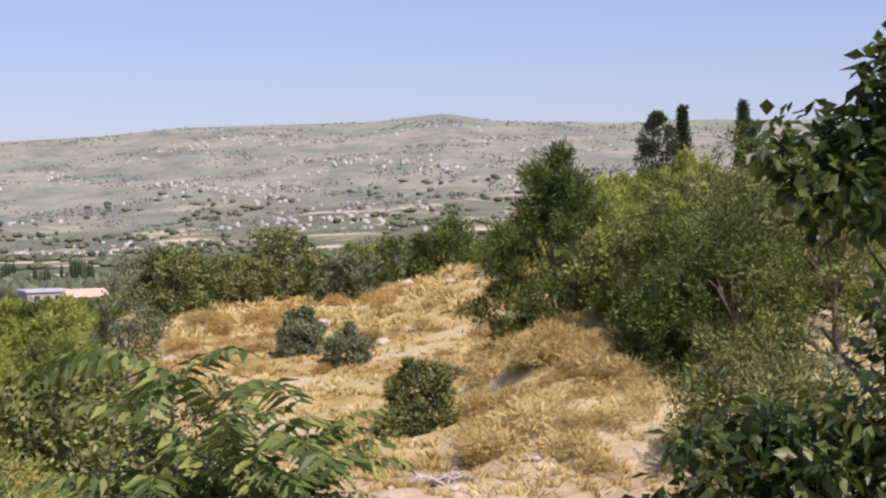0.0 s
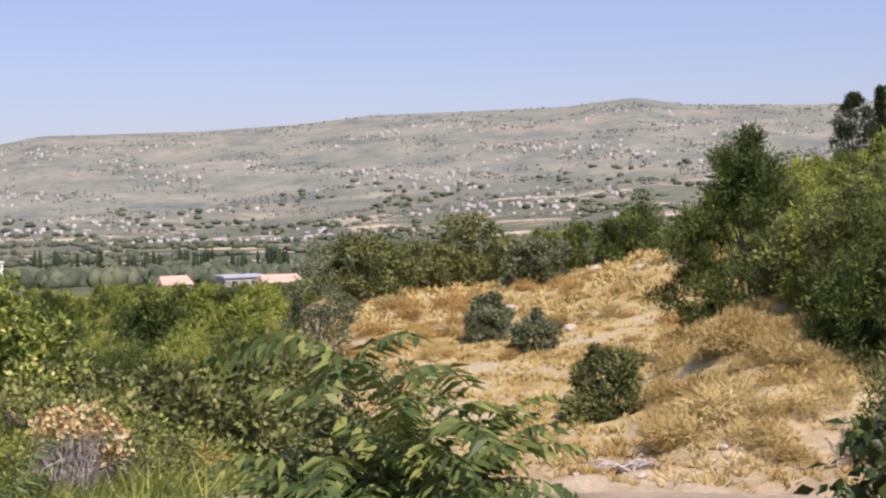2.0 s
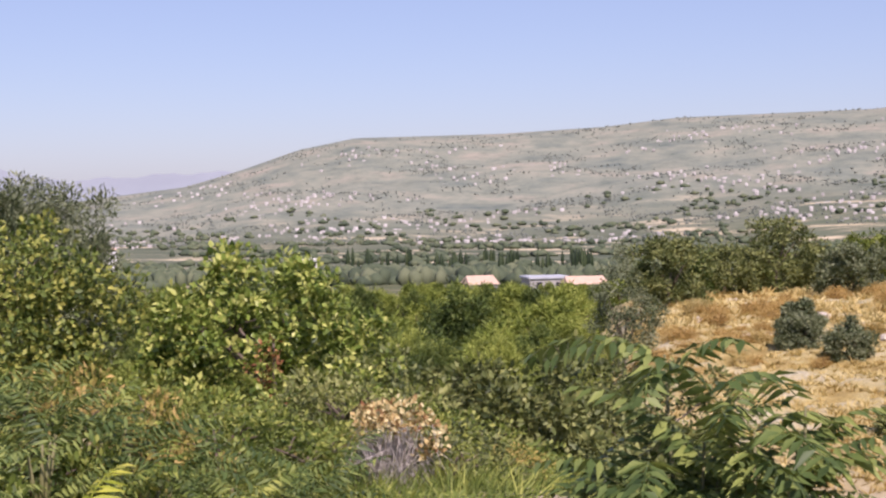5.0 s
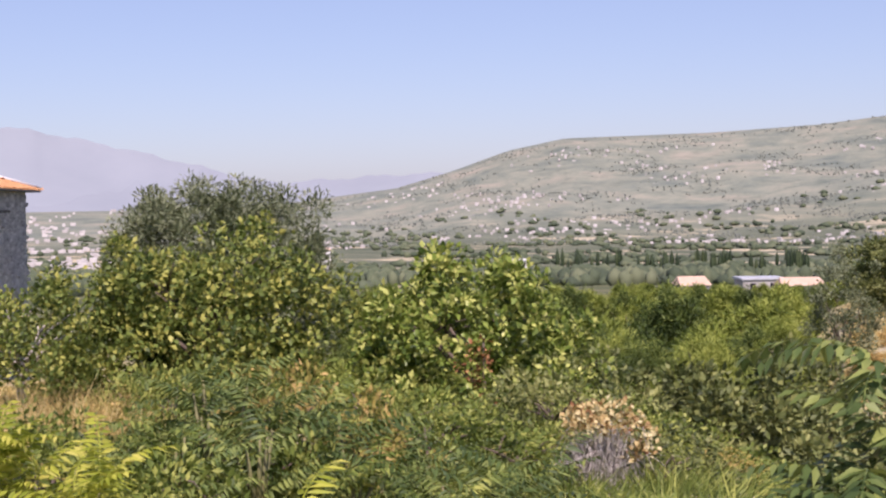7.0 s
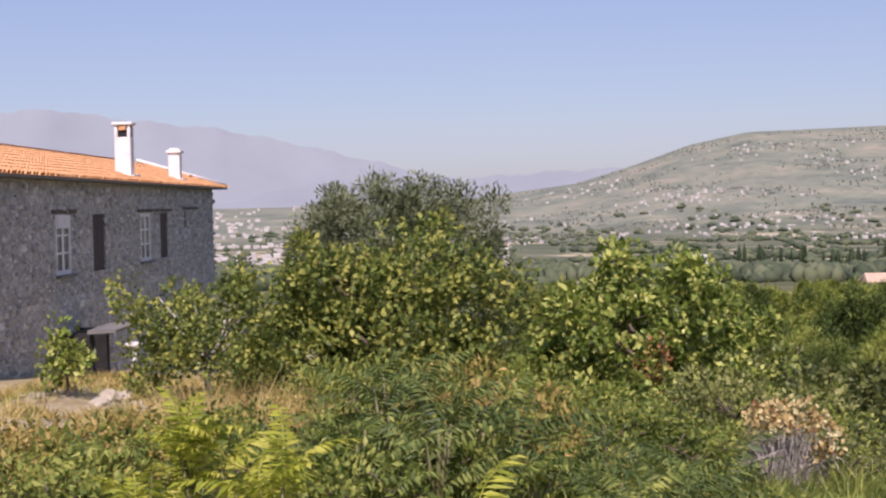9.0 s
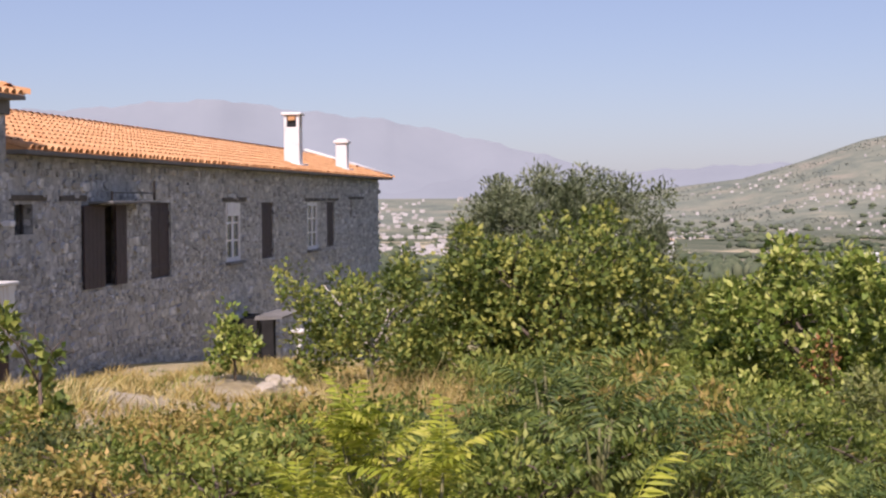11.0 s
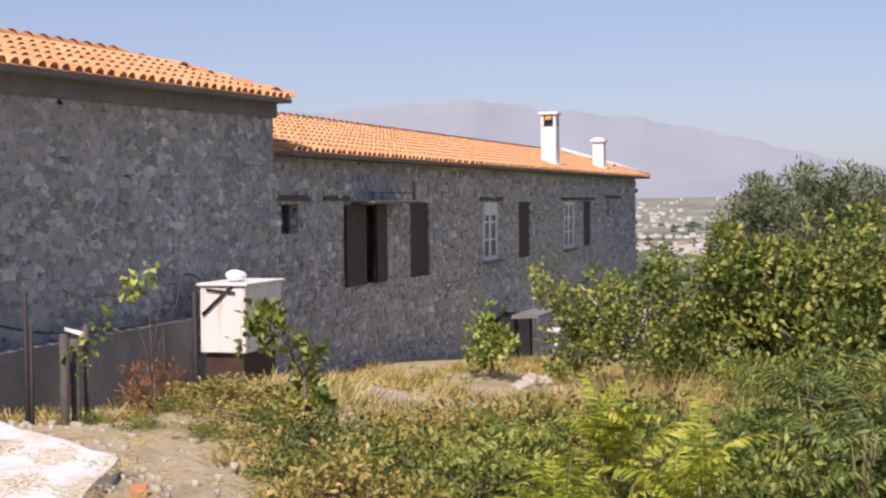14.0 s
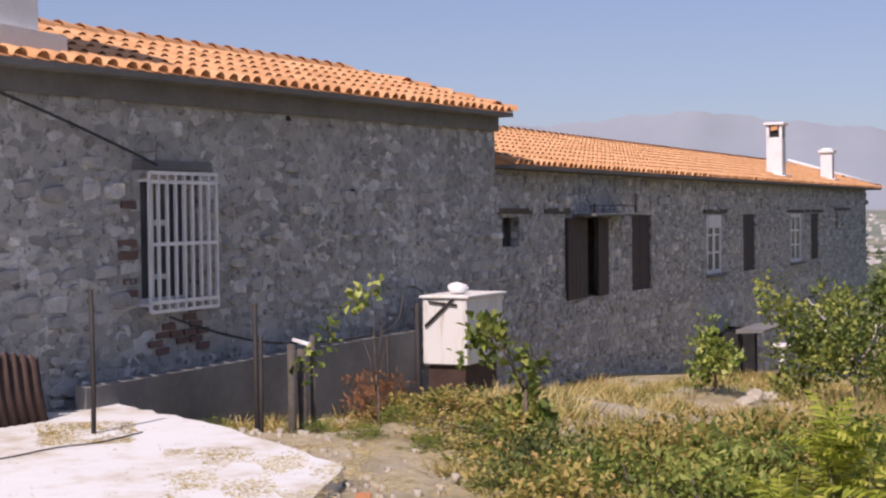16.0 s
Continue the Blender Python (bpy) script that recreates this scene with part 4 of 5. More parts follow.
    cu.materials.append(M_CABLE)
    ob = tagged(new("cable", cu), lab, "cable")
    ob.matrix_basis = HOUSE

# lean-to by the wall
sh = thing("lean_to", HOUSE, "dark lean-to with a thin slab roof against the wall", "shed")
part("roof_slab", boxmesh("roof_slab", M_CONCRETE, (33.0, 35.2, -1.35, -0.7, -0.99, -0.92), jitter=0.02), sh, "thin grey roof slab")
# walls coloured near-black to stand in for the shaded opening
part("side_wall", boxmesh("side_wall", M_DARK, (33.2, 33.3, -0.75, 0, -3.6, -0.995), (34.8, 34.9, -0.75, 0, -3.6, -0.995), (33.3, 34.8, -0.4, -0.3, -3.6, -0.995)), sh)
p = HOUSE @ Vector((30.9, -2.2, 0))
ba = thing("washbasin", pose(p.x, p.y, float(ground_z(p.x, p.y))), "white pedestal basin standing in the weeds", "basin")
part("bowl", boxmesh("bowl", M_WHITEPAINT, (-0.16, 0.16, -0.13, 0.13, 0.62, 0.73), bevel=0.04), ba)
part("pedestal", tube("pedestal", M_WHITEPAINT, [[((0, 0, -0.2), 0.07), ((0, 0, 0.3), 0.05), ((0, 0, 0.66), 0.06)]], 8), ba)

# concrete terrace
def wl(s, fr, z=0.0):
    p = HOUSE @ Vector((s, -fr, z))
    return (p.x, p.y, p.z)


edge = [wl(11.2, 0.35), wl(10.85, 1.0), wl(10.45, 1.75), wl(10.05, 2.45), wl(9.5, 3.3), wl(8.9, 4.0), wl(7.4, 4.6), wl(6.0, 5.0), wl(3.5, 5.6), wl(0, 6.4), wl(-4, 6.6), wl(-4, 0.4), wl(6, 0.1), wl(9.6, 0.1)]
bm = bmesh.new()
ring = []
for i, p in enumerate(edge):
    q = edge[(i + 1) % len(edge)]
    for k in range(4):
        c = Vector(p).lerp(Vector(q), k / 4)
        ring.append(bm.verts.new((c.x + random.uniform(-0.05, 0.05), c.y + random.uniform(-0.05, 0.05), 0.035)))
f = bm.faces.new(ring)
ex = bmesh.ops.extrude_face_region(bm, geom=[f])
for v in [g for g in ex["geom"] if isinstance(g, bmesh.types.BMVert)]:
    v.co.z = -0.6
bmesh.ops.recalc_face_normals(bm, faces=bm.faces)
me = bpy.data.meshes.new("pavement")
bm.to_mesh(me)
bm.free()
me.materials.append(M_SLAB)
tagged(new("pavement", me), "sunlit whitish concrete terrace with crumbling edge", "terrace", kind="structure")
rubble = []
for k in range(290):
    u = rs.random() ** 0.7
    c = Vector(edge[2]).lerp(Vector(edge[6]), u) + Vector((rs.gauss(0.25, 0.45), rs.gauss(0.25, 0.45), 0))
    z = max(float(ground_z(c.x, c.y)), -0.1) + 0.01
    r = rs.uniform(0.008, 0.03)
    rubble.append([(c.x + sx * r * rs.uniform(0.6, 1.2), c.y + sy * r * rs.uniform(0.6, 1.2), z + (r * rs.uniform(0.5, 1.0) if sz else -r)) for sz in (0, 1) for sx, sy in ((-1, -1), (1, -1), (1, 1), (-1, 1))])
tagged(new("rubble", soup("rubble", np.array(rubble), 8, M_ROCK, [[4, 5, 6, 7], [0, 1, 5, 4], [1, 2, 6, 5], [2, 3, 7, 6], [3, 0, 4, 7]])), "crumbled pale stones along the terrace edge", "rubble", kind="stuff")
p = wl(8.33, 4.5)
tagged(new("loose_brick", boxmesh("loose_brick", M_ORANGE, (-0.1, 0.1, -0.05, 0.05, 0, 0.07), bevel=0.006)), "loose orange hollow brick lying on the ground", "brick").matrix_basis = pose(p[0], p[1], float(ground_z(p[0], p[1])) - 0.005, 0, 0, 150)


def corrugated(width, height, wave):
    """One bent sheet with rounded corrugations and a sloping torn top."""
    vs, fs = [], []
    n = int(width / wave * 8)
    for k in range(n + 1):
        x = -0.5 + width * k / n
        y = 0.022 * math.sin(2 * math.pi * (x + 0.5) / wave)
        top = height - 0.2 * (x + 0.5) + 0.015 * math.sin(k * 1.7)
        for dy in (0.0, 0.004):
            for z in (0.0, top * 0.5, top):
                vs.append((x, y + dy + 0.02 * math.sin(z * 5), z))
    for k in range(n):
        a, c = k * 6, k * 6 + 6
        for z in (0, 1):
            fs += [(a + z, c + z, c + z + 1, a + z + 1), (a + 3 + z, a + 4 + z, c + 4 + z, c + 3 + z)]
        fs += [(a + 2, c + 2, c + 5, a + 5), (a, a + 3, c + 3, c)]
    fs += [(0, 1, 4, 3), (1, 2, 5, 4), (n * 6, n * 6 + 3, n * 6 + 4, n * 6 + 1), (n * 6 + 1, n * 6 + 4, n * 6 + 5, n * 6 + 2)]
    return mesh("rusty_sheet", vs, fs, M_RED_SOIL, True)


p = wl(9.7, 0.5, 0.03)
tagged(new("rusty_sheet", corrugated(0.84, 0.72, 0.1)), "leaning rusty corrugated sheet by the wall", "sheet").matrix_basis = pose(p[0], p[1], p[2], -12, 0, 115)

# straw blown over the terrace, and a thin hose lying across it
rl = np.random.default_rng(17)
bl = []
for az0, az1, d0, d1, n in ((62.5, 70.5, 8.6, 11.2, 9000), (54, 63.5, 9.0, 12.5, 7000), (71.5, 75, 11.6, 12.9, 4000), (66, 78, 9, 12.5, 260)):
    for k in range(n):
        A_, d_ = rl.uniform(az0, az1), rl.uniform(d0, d1)
        if math.sin(A_ * 2.3 + d_ * 3.1) + math.sin(d_ * 5.3 - A_) + rl.normal(0, 0.5) < 0.1:
            continue
        p = polar(A_, d_)
        z = max(0.036, float(ground_z(p[0], p[1])) + 0.004)
        t, l = rl.uniform(0, 6.28), rl.uniform(0.02, 0.055)
        c_, s_ = math.cos(t), math.sin(t)
        bl.append([(p[0], p[1], z), (p[0] + c_ * l * 0.5 - s_ * 0.002, p[1] + s_ * l * 0.5 + c_ * 0.002, z + rl.uniform(0.002, 0.006)), (p[0] + c_ * l, p[1] + s_ * l, z + rl.uniform(0, 0.008)), (p[0] + c_ * l * 0.5 + s_ * 0.002, p[1] + s_ * l * 0.5 - c_ * 0.002, z + 0.002)])
tagged(new("straw_litter", soup("straw_litter", np.array(bl), 4, M_STRAW, [[0, 1, 2], [0, 2, 3]])), "loose straw scattered over the concrete terrace", "straw", kind="stuff")
cu = bpy.data.curves.new("hose", "CURVE")
cu.dimensions, cu.bevel_depth, cu.bevel_resolution = "3D", 0.006, 1
sp = cu.splines.new("NURBS")
hose = [polar(79.5, 10.7, 0.046), polar(76.2, 11.05, 0.046), polar(74.4, 11.5, 0.046), polar(72.6, 11.6, 0.046), polar(71.2, 12.1, 0.046)]
sp.points.add(len(hose) - 1)
for q, c in zip(sp.points, hose):
    q.co = (*c, 1)
sp.use_endpoint_u, sp.order_u = True, 3
cu.materials.append(M_CABLE)
tagged(new("hose", cu), "thin dark hose lying across the concrete terrace", "hose")

# ---- plants ----


def tree(name, m, label, cat, mat, seed, clumps, radius, per, L, W, height, spread, nl, r0, group="", flat=0.8, up=0.3, spread_l=1.0, bark=M_BARK, lean=0.0):
    rng = np.random.default_rng(seed)
    t = thing(name, m, label, cat, group)
    tr = part("trunk", tube("trunk", bark, limbs(rng, height, spread, nl, r0, lean), 6), t)
    if name in ("weed_clump", "grass_tussock", "dry_weed", "dry_grass_clump"):
        tagged(tr, kind="stuff")
    cl = clumps(rng)
    pos, out = leaves_on(rng, cl, radius, per, flat)
    part("crown", leaf_soup("crown", mat, pos, out, L, W, rng, up, spread_l), t)
    return t


def shrub(name, m, label, mat, seed, rx, ry, rz, n, per, L, W, radius=0.25, cat="shrub", group="", low=-0.62, lump=0.25):
    return tree(name, m, label, cat, mat, seed, lambda rng: clumps_in(rng, n, rx, ry, rz, rz * 0.55, 0.45, low, lump), radius, per, L, W, rz * 1.2, rx * 0.7, 6, 0.03 + 0.015 * rz, group)


def crown_clumps(h, w, n):
    """A broad pine crown: tiers of boughs with pointed leaders on top."""
    def f(rng):
        out = []
        boughs = 60
        for k in range(boughs):
            u = (k + 0.5) / boughs
            t = 2.4 * k + rng.uniform(-0.4, 0.4)
            reach = w * (0.72 + 0.38 * math.sin(math.pi * min(1, u * 1.15))) * (1 - 0.52 * max(0, (u - 0.45) / 0.55) ** 2) * rng.uniform(0.75, 1.15)
            m = n // boughs
            q = rng.uniform(0.25, 1, m) ** 0.7
            out.append(np.stack([reach * q * math.cos(t) + rng.normal(0, 0.16, m), reach * q * math.sin(t) + rng.normal(0, 0.16, m), h * (0.06 + 0.80 * u) + 0.45 * q ** 2 + rng.normal(0, 0.1, m)], 1))
        for k in range(5):
            t, rr = rng.uniform(0, 6.28), rng.uniform(0, 0.45) * w
            m = 9
            out.append(np.stack([np.full(m, rr * math.cos(t)) + rng.normal(0, 0.08, m), np.full(m, rr * math.sin(t)) + rng.normal(0, 0.08, m), np.linspace(h * 0.78, h * (1.02 - 0.3 * rr / w) , m)], 1))
        return np.concatenate(out)
    return f


# the slope beyond the knoll: big pine and its neighbours
tree("pine_tree", on_ground(-3.3, 43.5, dz=-0.5), "large bushy Aleppo pine in full sun above the dry slope", "tree", M_PINE, 11, crown_clumps(6.9, 2.6, 540), 0.34, 100, 0.2, 0.035, 5.6, 1.1, 14, 0.13, up=0.7)
pines, far_pines = [], []
for k, (h, w, n) in enumerate(((6.0, 3.0, 140), (5.2, 2.9, 140), (7.0, 3.1, 150))):
    lab = "green bushy pine in the woods below the knoll"
    pines.append(tree("pine_tree", on_ground((-6.2, 17.5, 24.5)[k], (66, 74, 78)[k], dz=(-0.3, -1.5, -2.2)[k]), lab, "tree", M_SAPLING if k < 2 else M_PINE, 20 + k, crown_clumps(h, w * 0.78, n * 2), 0.38, 84, 0.2, 0.03, h * 0.9, w * 0.6, 8, 0.16, "woods"))
    far_pines.append(tree("pine_tree", on_ground((-8.2, 20.5, 27.5)[k], (100, 120, 110)[k], dz=(-1.5, -2.5, -2.2)[k]), lab, "tree", M_SAPLING if k < 2 else M_PINE, 25 + k, crown_clumps(h, w * 0.85, 190), 0.46, 44, 0.32, 0.07, h * 0.9, w * 0.6, 6, 0.16, "woods"))
rp = random.Random(9)
spots = []
for k in range(330):  # woods between knoll and garden
    az, d = rp.uniform(10.5, 39), 30 + 120 * rp.random() ** 1.25
    if az < 14.5 and d < 95 or az > 32 and d < 45:
        continue
    spots.append((az, d, rp.uniform(0.75, 1.15) * min(1.15, 0.55 + d / 90)))
for k in range(76):  # woods right of the knoll
    az, d = rp.uniform(-17, -4.2), rp.uniform(47, 125)
    spots.append((az, d, rp.uniform(0.75, 1.1)))
for k in range(32):
    spots.append((rp.uniform(-4, 8), rp.uniform(94, 150), rp.uniform(0.7, 1.0)))
PINE_H = [6.0, 5.2, 7.0]
for az, d, s in spots:
    # crowns keep below the sight line of the woods' skyline
    limit = float(np.interp(az, [-17, -9, -4, -2.5, 0, 2.2, 4, 7, 9, 14, 22, 33, 40], [1.6, 1.5, 1.35, 0.9, 0.25, -0.4, -1.1, -1.7, -2.1, -3.05, -3.0, -2.85, -2.8])) - rp.random() ** 2 * 1.1
    if az > 10:
        limit -= max(0.0, 75 - d) * 0.075
    k = rp.randrange(3)
    s = min(s, (1.75 + d * math.tan(radians(limit)) - gz(az, d)) / (PINE_H[k] + 0.3))
    if s > 0.3:
        copy_thing((pines if d < 66 else far_pines)[k], on_ground(az, d, rp.uniform(0, 360), dz=-0.2) @ Matrix.Diagonal((max(s, 0.55), max(s, 0.55), s, 1)))

# cypresses on the skyline
def cypress(az, d, h, w, top_z, label, seed, taper=2.2):
    def f(rng):
        u = rng.uniform(0, 1, 260)
        t = rng.uniform(0, 6.283, 260)
        rr = w * np.clip(1.15 - u ** taper * 1.1, 0.05, 1) * rng.uniform(0.5, 1, 260)
        return np.stack([rr * np.cos(t), rr * np.sin(t), h * (0.05 + 0.95 * u)], 1)
    p = polar(az, d)
    tree("cypress_tree", pose(p[0], p[1], top_z - h), label, "tree", M_CYPRESS, seed, f, 0.4, 34, 0.35, 0.09, h * 0.8, w * 0.3, 3, 0.25, up=1.2)


cypress(-7.0, 130, 9.5, 1.75, 9.2, "dark broad cypress on the skyline", 31, 7)
cypress(-7.95, 131, 10.0, 0.7, 9.7, "dark slim cypress beside a broad one", 32)
cypress(-10.2, 130, 11.0, 0.75, 10.0, "single dark pointed cypress on the skyline", 33)

# bushes on the golden knoll
KN = "bushes on the knoll"
olive_label = "grey-green olive bush on the dry knoll"
for az, d, rx, rz, mat, lab, sd in ((2.1, 33.5, 0.82, 1.25, M_SHRUB, "dark green upright bush on the dry slope", 41), (2.9, 33, 0.55, 0.5, M_SHRUB, "low dark bush on the dry slope", 42),
                                    (6.8, 57, 0.85, 0.95, M_OLIVE, olive_label, 43), (5.0, 54, 0.9, 0.95, M_OLIVE, olive_label, 44), (6.75, 64, 0.75, 0.95, M_OLIVE, olive_label, 45),
                                    (4.8, 88, 1.45, 1.6, M_OLIVE, olive_label, 46), (7.6, 92, 1.9, 2.5, M_SHRUB, "dark round tree on the crest of the knoll", 47), (9.5, 90, 1.7, 1.6, M_SHRUB, "dark round tree on the crest of the knoll", 48),
                                    (6.2, 96, 1.4, 1.3, M_SHRUB, "green bush on the crest of the knoll", 49), (11.3, 88, 1.7, 1.5, M_PINE, "bright green bush on the crest of the knoll", 50), (3.2, 100, 1.9, 1.8, M_PINE, "green bush on the crest of the knoll", 51),
                                    (13.3, 54, 1.5, 3.3, M_OLIVE, "grey olive tree at the edge of the knoll", 52), (11.6, 80, 1.6, 2.2, M_SHRUB, "dark tree at the edge of the knoll", 53), (1.2, 96, 1.8, 2.0, M_PINE, "green bush on the crest of the knoll", 54)):
    if d > 79:
        rx, rz = rx * 1.3, rz * 1.25
    shrub("bush", on_ground(az, d, sd * 7, dz=-0.15), lab, mat, sd, rx, rx, rz, 100, 90, 0.13 if d < 60 else 0.24, 0.05 if d < 60 else 0.10, 0.22 * max(rx, 0.8), group=KN)
tuss = [shrub("grass_tussock", on_ground((-2.5, 8.0)[k], (31, 60)[k], dz=-0.04), "bushy tussock of golden dry grass", (M_STRAW, M_OCHRE)[k], 350 + k, 0.42, 0.42, 0.26, 34, 60, 0.17, 0.013, 0.2, "grass tussock", "tussocks") for k in range(2)]
rt = random.Random(31)
for k in range(150):
    if k < 85 and k % 3 == 1:
        continue
    if k < 85:
        az, d = rt.uniform(-8, 1.2), rt.uniform(27.5, 41)
        if az > 1.2 - (d - 27) * 0.12:
            continue
    else:
        az, d = rt.uniform(-1, 12.5), rt.uniform(42, 86)
    s = rt.uniform(0.6, 1.5)
    copy_thing(tuss[0] if k < 85 or k % 3 == 0 else tuss[1], on_ground(az, d, rt.uniform(0, 360), dz=-0.05) @ Matrix.Diagonal((s * rt.uniform(1, 1.6), s, s * rt.uniform(0.6, 1.1), 1)))
# undergrowth in shade at the foot of the pines
for az, d, rx, rz, mat, sd in ((-4.6, 48, 1.5, 1.5, M_SHRUB, 61), (-6.0, 42, 1.6, 1.5, M_PINE, 62), (-7.2, 38, 1.5, 1.7, M_SHRUB, 63), (-5.3, 52, 1.6, 2.3, M_OLIVE, 64), (-8.6, 34, 1.6, 2.0, M_PINE, 65), (-9.6, 40, 2.0, 3.4, M_SHRUB, 66), (-7.6, 50, 2.0, 3.4, M_OLIVE, 67), (-11.5, 36, 2.0, 3.2, M_PINE, 68), (-13.5, 34, 2.2, 3.4, M_SHRUB, 69), (-10.5, 28, 1.5, 1.5, M_SHRUB, 70), (-13, 26, 1.6, 1.7, M_SHRUB, 71), (-5.0, 38.8, 1.1, 1.5, M_SHRUB, 72), (-6.4, 37.5, 1.5, 2.0, M_SAPLING, 73), (-8.2, 35.5, 1.7, 2.6, M_SHRUB, 74), (-7.5, 33.5, 1.1, 1.2, M_PINE, 75), (-9.8, 32.5, 1.7, 2.6, M_PINE, 76)):
    shrub("bush", on_ground(az, d, sd * 5, dz=-0.2), "dense green bush among the pines", mat, sd, rx, rx, rz, 110, 110, 0.14, 0.038, 0.36, group="thicket")
# maquis between garden and woods
for az, d, rx, rz, mat, sd in ((15.6, 24, 1.8, 2.4, M_SHRUB, 81), (19.5, 27, 1.7, 2.2, M_SHRUB, 82), (12.6, 27, 1.7, 2.2, M_SHRUB, 83), (22, 32, 2.0, 1.6, M_SAPLING, 84), (17.5, 33, 2.0, 1.3, M_SHRUB, 85), (25, 36, 2.2, 1.6, M_SAPLING, 86), (14.7, 38, 1.7, 2.0, M_OLIVE, 87), (20.5, 40, 2.1, 1.6, M_SAPLING, 88), (11.5, 21, 1.2, 0.9, M_SHRUB, 89), (17.8, 19, 1.3, 1.0, M_SHRUB, 90), (23.2, 24, 1.4, 1.5, M_SHRUB, 91), (29.5, 34, 2.0, 1.4, M_SAPLING, 92), (14.8, 20, 1.2, 0.9, M_SHRUB, 93)):
    rz = min(rz, max(0.5, (1.75 - d * math.tan(radians(2.9 + (sd % 3) * 0.35 if d > 30 else 5.3)) - gz(az, d)) / 1.75))
    shrub("bush", on_ground(az, d, sd * 3, dz=-0.2), "broad grey-green maquis bush below the garden", mat, sd, rx, rx, rz, 120, 78, 0.12 if d < 30 else 0.18, 0.075 if d < 30 else 0.11, 0.28, group="maquis", lump=0.5)

# garden trees
tree("fig_tree", on_ground(27.3, 18, dz=-0.1), "small broad-leaved fig tree with glossy yellow-green leaves", "tree", M_FIG, 101, lambda r: clumps_in(r, 210, 1.42, 1.4, 1.12, 0.92, 0.5, -0.75, 0.25), 0.19, 56, 0.10, 0.068, 1.6, 1.1, 8, 0.06)
tree("olive_tree", on_ground(36.6, 26, dz=-0.1), "tall silvery olive tree behind the plum", "tree", M_OLIVE, 102, lambda r: clumps_in(r, 380, 2.0, 1.9, 1.8, 1.82, 0.5, -0.9, 0.12), 0.31, 170, 0.11, 0.03, 2.9, 1.3, 9, 0.14, up=0.35)
tree("plum_tree", on_ground(37.5, 20, dz=-0.1), "spreading fruit tree with yellowing leaves", "tree", M_PLUM, 103, lambda r: np.concatenate([clumps_in(r, 300, 1.85, 1.6, 1.25, 1.15, 0.4, -0.9, 0.38), clumps_in(r, 110, 1.2, 1.1, 0.85, 0.6, 0.4, -0.9, 0.3) + np.array([-1.6, 0.2, 0])]), 0.27, 58, 0.095, 0.062, 2.3, 1.5, 9, 0.07)
tree("plum_tree", on_ground(44.2, 19.5, dz=-0.1), "small fruit tree with a forked grey trunk and thinning leaves", "tree", M_PLUM, 104, lambda r: clumps_in(r, 170, 1.35, 1.0, 0.85, 1.0, 0.4, -0.8, 0.3), 0.24, 44, 0.08, 0.05, 1.7, 0.9, 7, 0.06, bark=M_TWIG)
tree("young_tree", on_ground(49.4, 19, dz=-0.05), "small bright green self-sown sapling by the wall", "sapling", M_FIG, 105, lambda r: clumps_in(r, 26, 0.28, 0.28, 0.5, 0.55, 0.3), 0.16, 26, 0.09, 0.055, 0.9, 0.2, 4, 0.02)
tree("young_fig", on_ground(56.6, 12.2, dz=-0.05), "thin young fig with drooping shoots before the white box", "sapling", M_PLUM, 106, lambda r: np.concatenate([clumps_in(r, 18, 0.22, 0.2, 0.5, 0.35, 0.3), clumps_in(r, 10, 0.18, 0.15, 0.2, 0.85, 0.3) + np.array([-0.3, -0.2, 0])]), 0.15, 16, 0.10, 0.075, 1.1, 0.4, 5, 0.018)
tree("young_fig", on_ground(62.3, 13.2, dz=-0.1), "thin trailing fig shoot with yellowish leaves", "sapling", M_FIG, 107, lambda r: np.stack([np.linspace(0, 0.75, 14) * -0.55 + r.normal(0, 0.04, 14), np.linspace(0, 0.75, 14) * -0.75, 1.25 - np.linspace(0, 1, 14) ** 2 * 0.75 + r.normal(0, 0.05, 14)], 1), 0.10, 7, 0.09, 0.07, 1.3, 0.15, 4, 0.015)

# compound-leaved plants: a frond built once, then shared
def frond_mesh(seed, mat, pairs, L, wl_, ww, arch):
    rng = np.random.default_rng(seed)
    t = np.linspace(0.12, 1, pairs)
    rach = np.stack([L * t, 0 * t, L * (arch * t - 0.75 * arch * 1.5 * t ** 2)], 1)
    tang = np.gradient(rach, axis=0)
    tang = unit(tang)
    v = []
    for sgn in (-1, 1):
        for p, d, u in zip(rach, tang, t):
            side = np.array([0, sgn, 0.0])
            dirn = unit((side + d * 0.35 + np.array([0, 0, -0.35]) + rng.normal(0, 0.16, 3))[None])[0]
            wid = unit(np.cross(dirn, np.cross(d, side) + rng.normal(0, 0.2, 3))[None])[0]
            l = wl_ * (0.65 + 0.5 * math.sin(math.pi * min(1, u * 0.9 + 0.05))) * rng.uniform(0.8, 1.15)
            w = ww * rng.uniform(0.8, 1.15)
            drop = np.array([0, 0, -0.25 * l])
            v.append([p, p + dirn * l * 0.4 + wid * w / 2, p + dirn * l + drop, p + dirn * l * 0.4 - wid * w / 2])
    lv = np.array(v)
    me = soup("frond", lv, 4, mat, [[0, 1, 2], [0, 2, 3]])
    st = []
    for a, b2 in zip(rach[:-1], rach[1:]):
        st.append([a + [0, 0.004, 0], b2 + [0, 0.003, 0], b2 - [0, 0.003, 0], a - [0, 0.004, 0]])
    bm = bmesh.new()
    bm.from_mesh(me)
    for s in st:
        bm.faces.new([bm.verts.new(tuple(q)) for q in s])
    bm.to_mesh(me)
    bm.free()
    return me


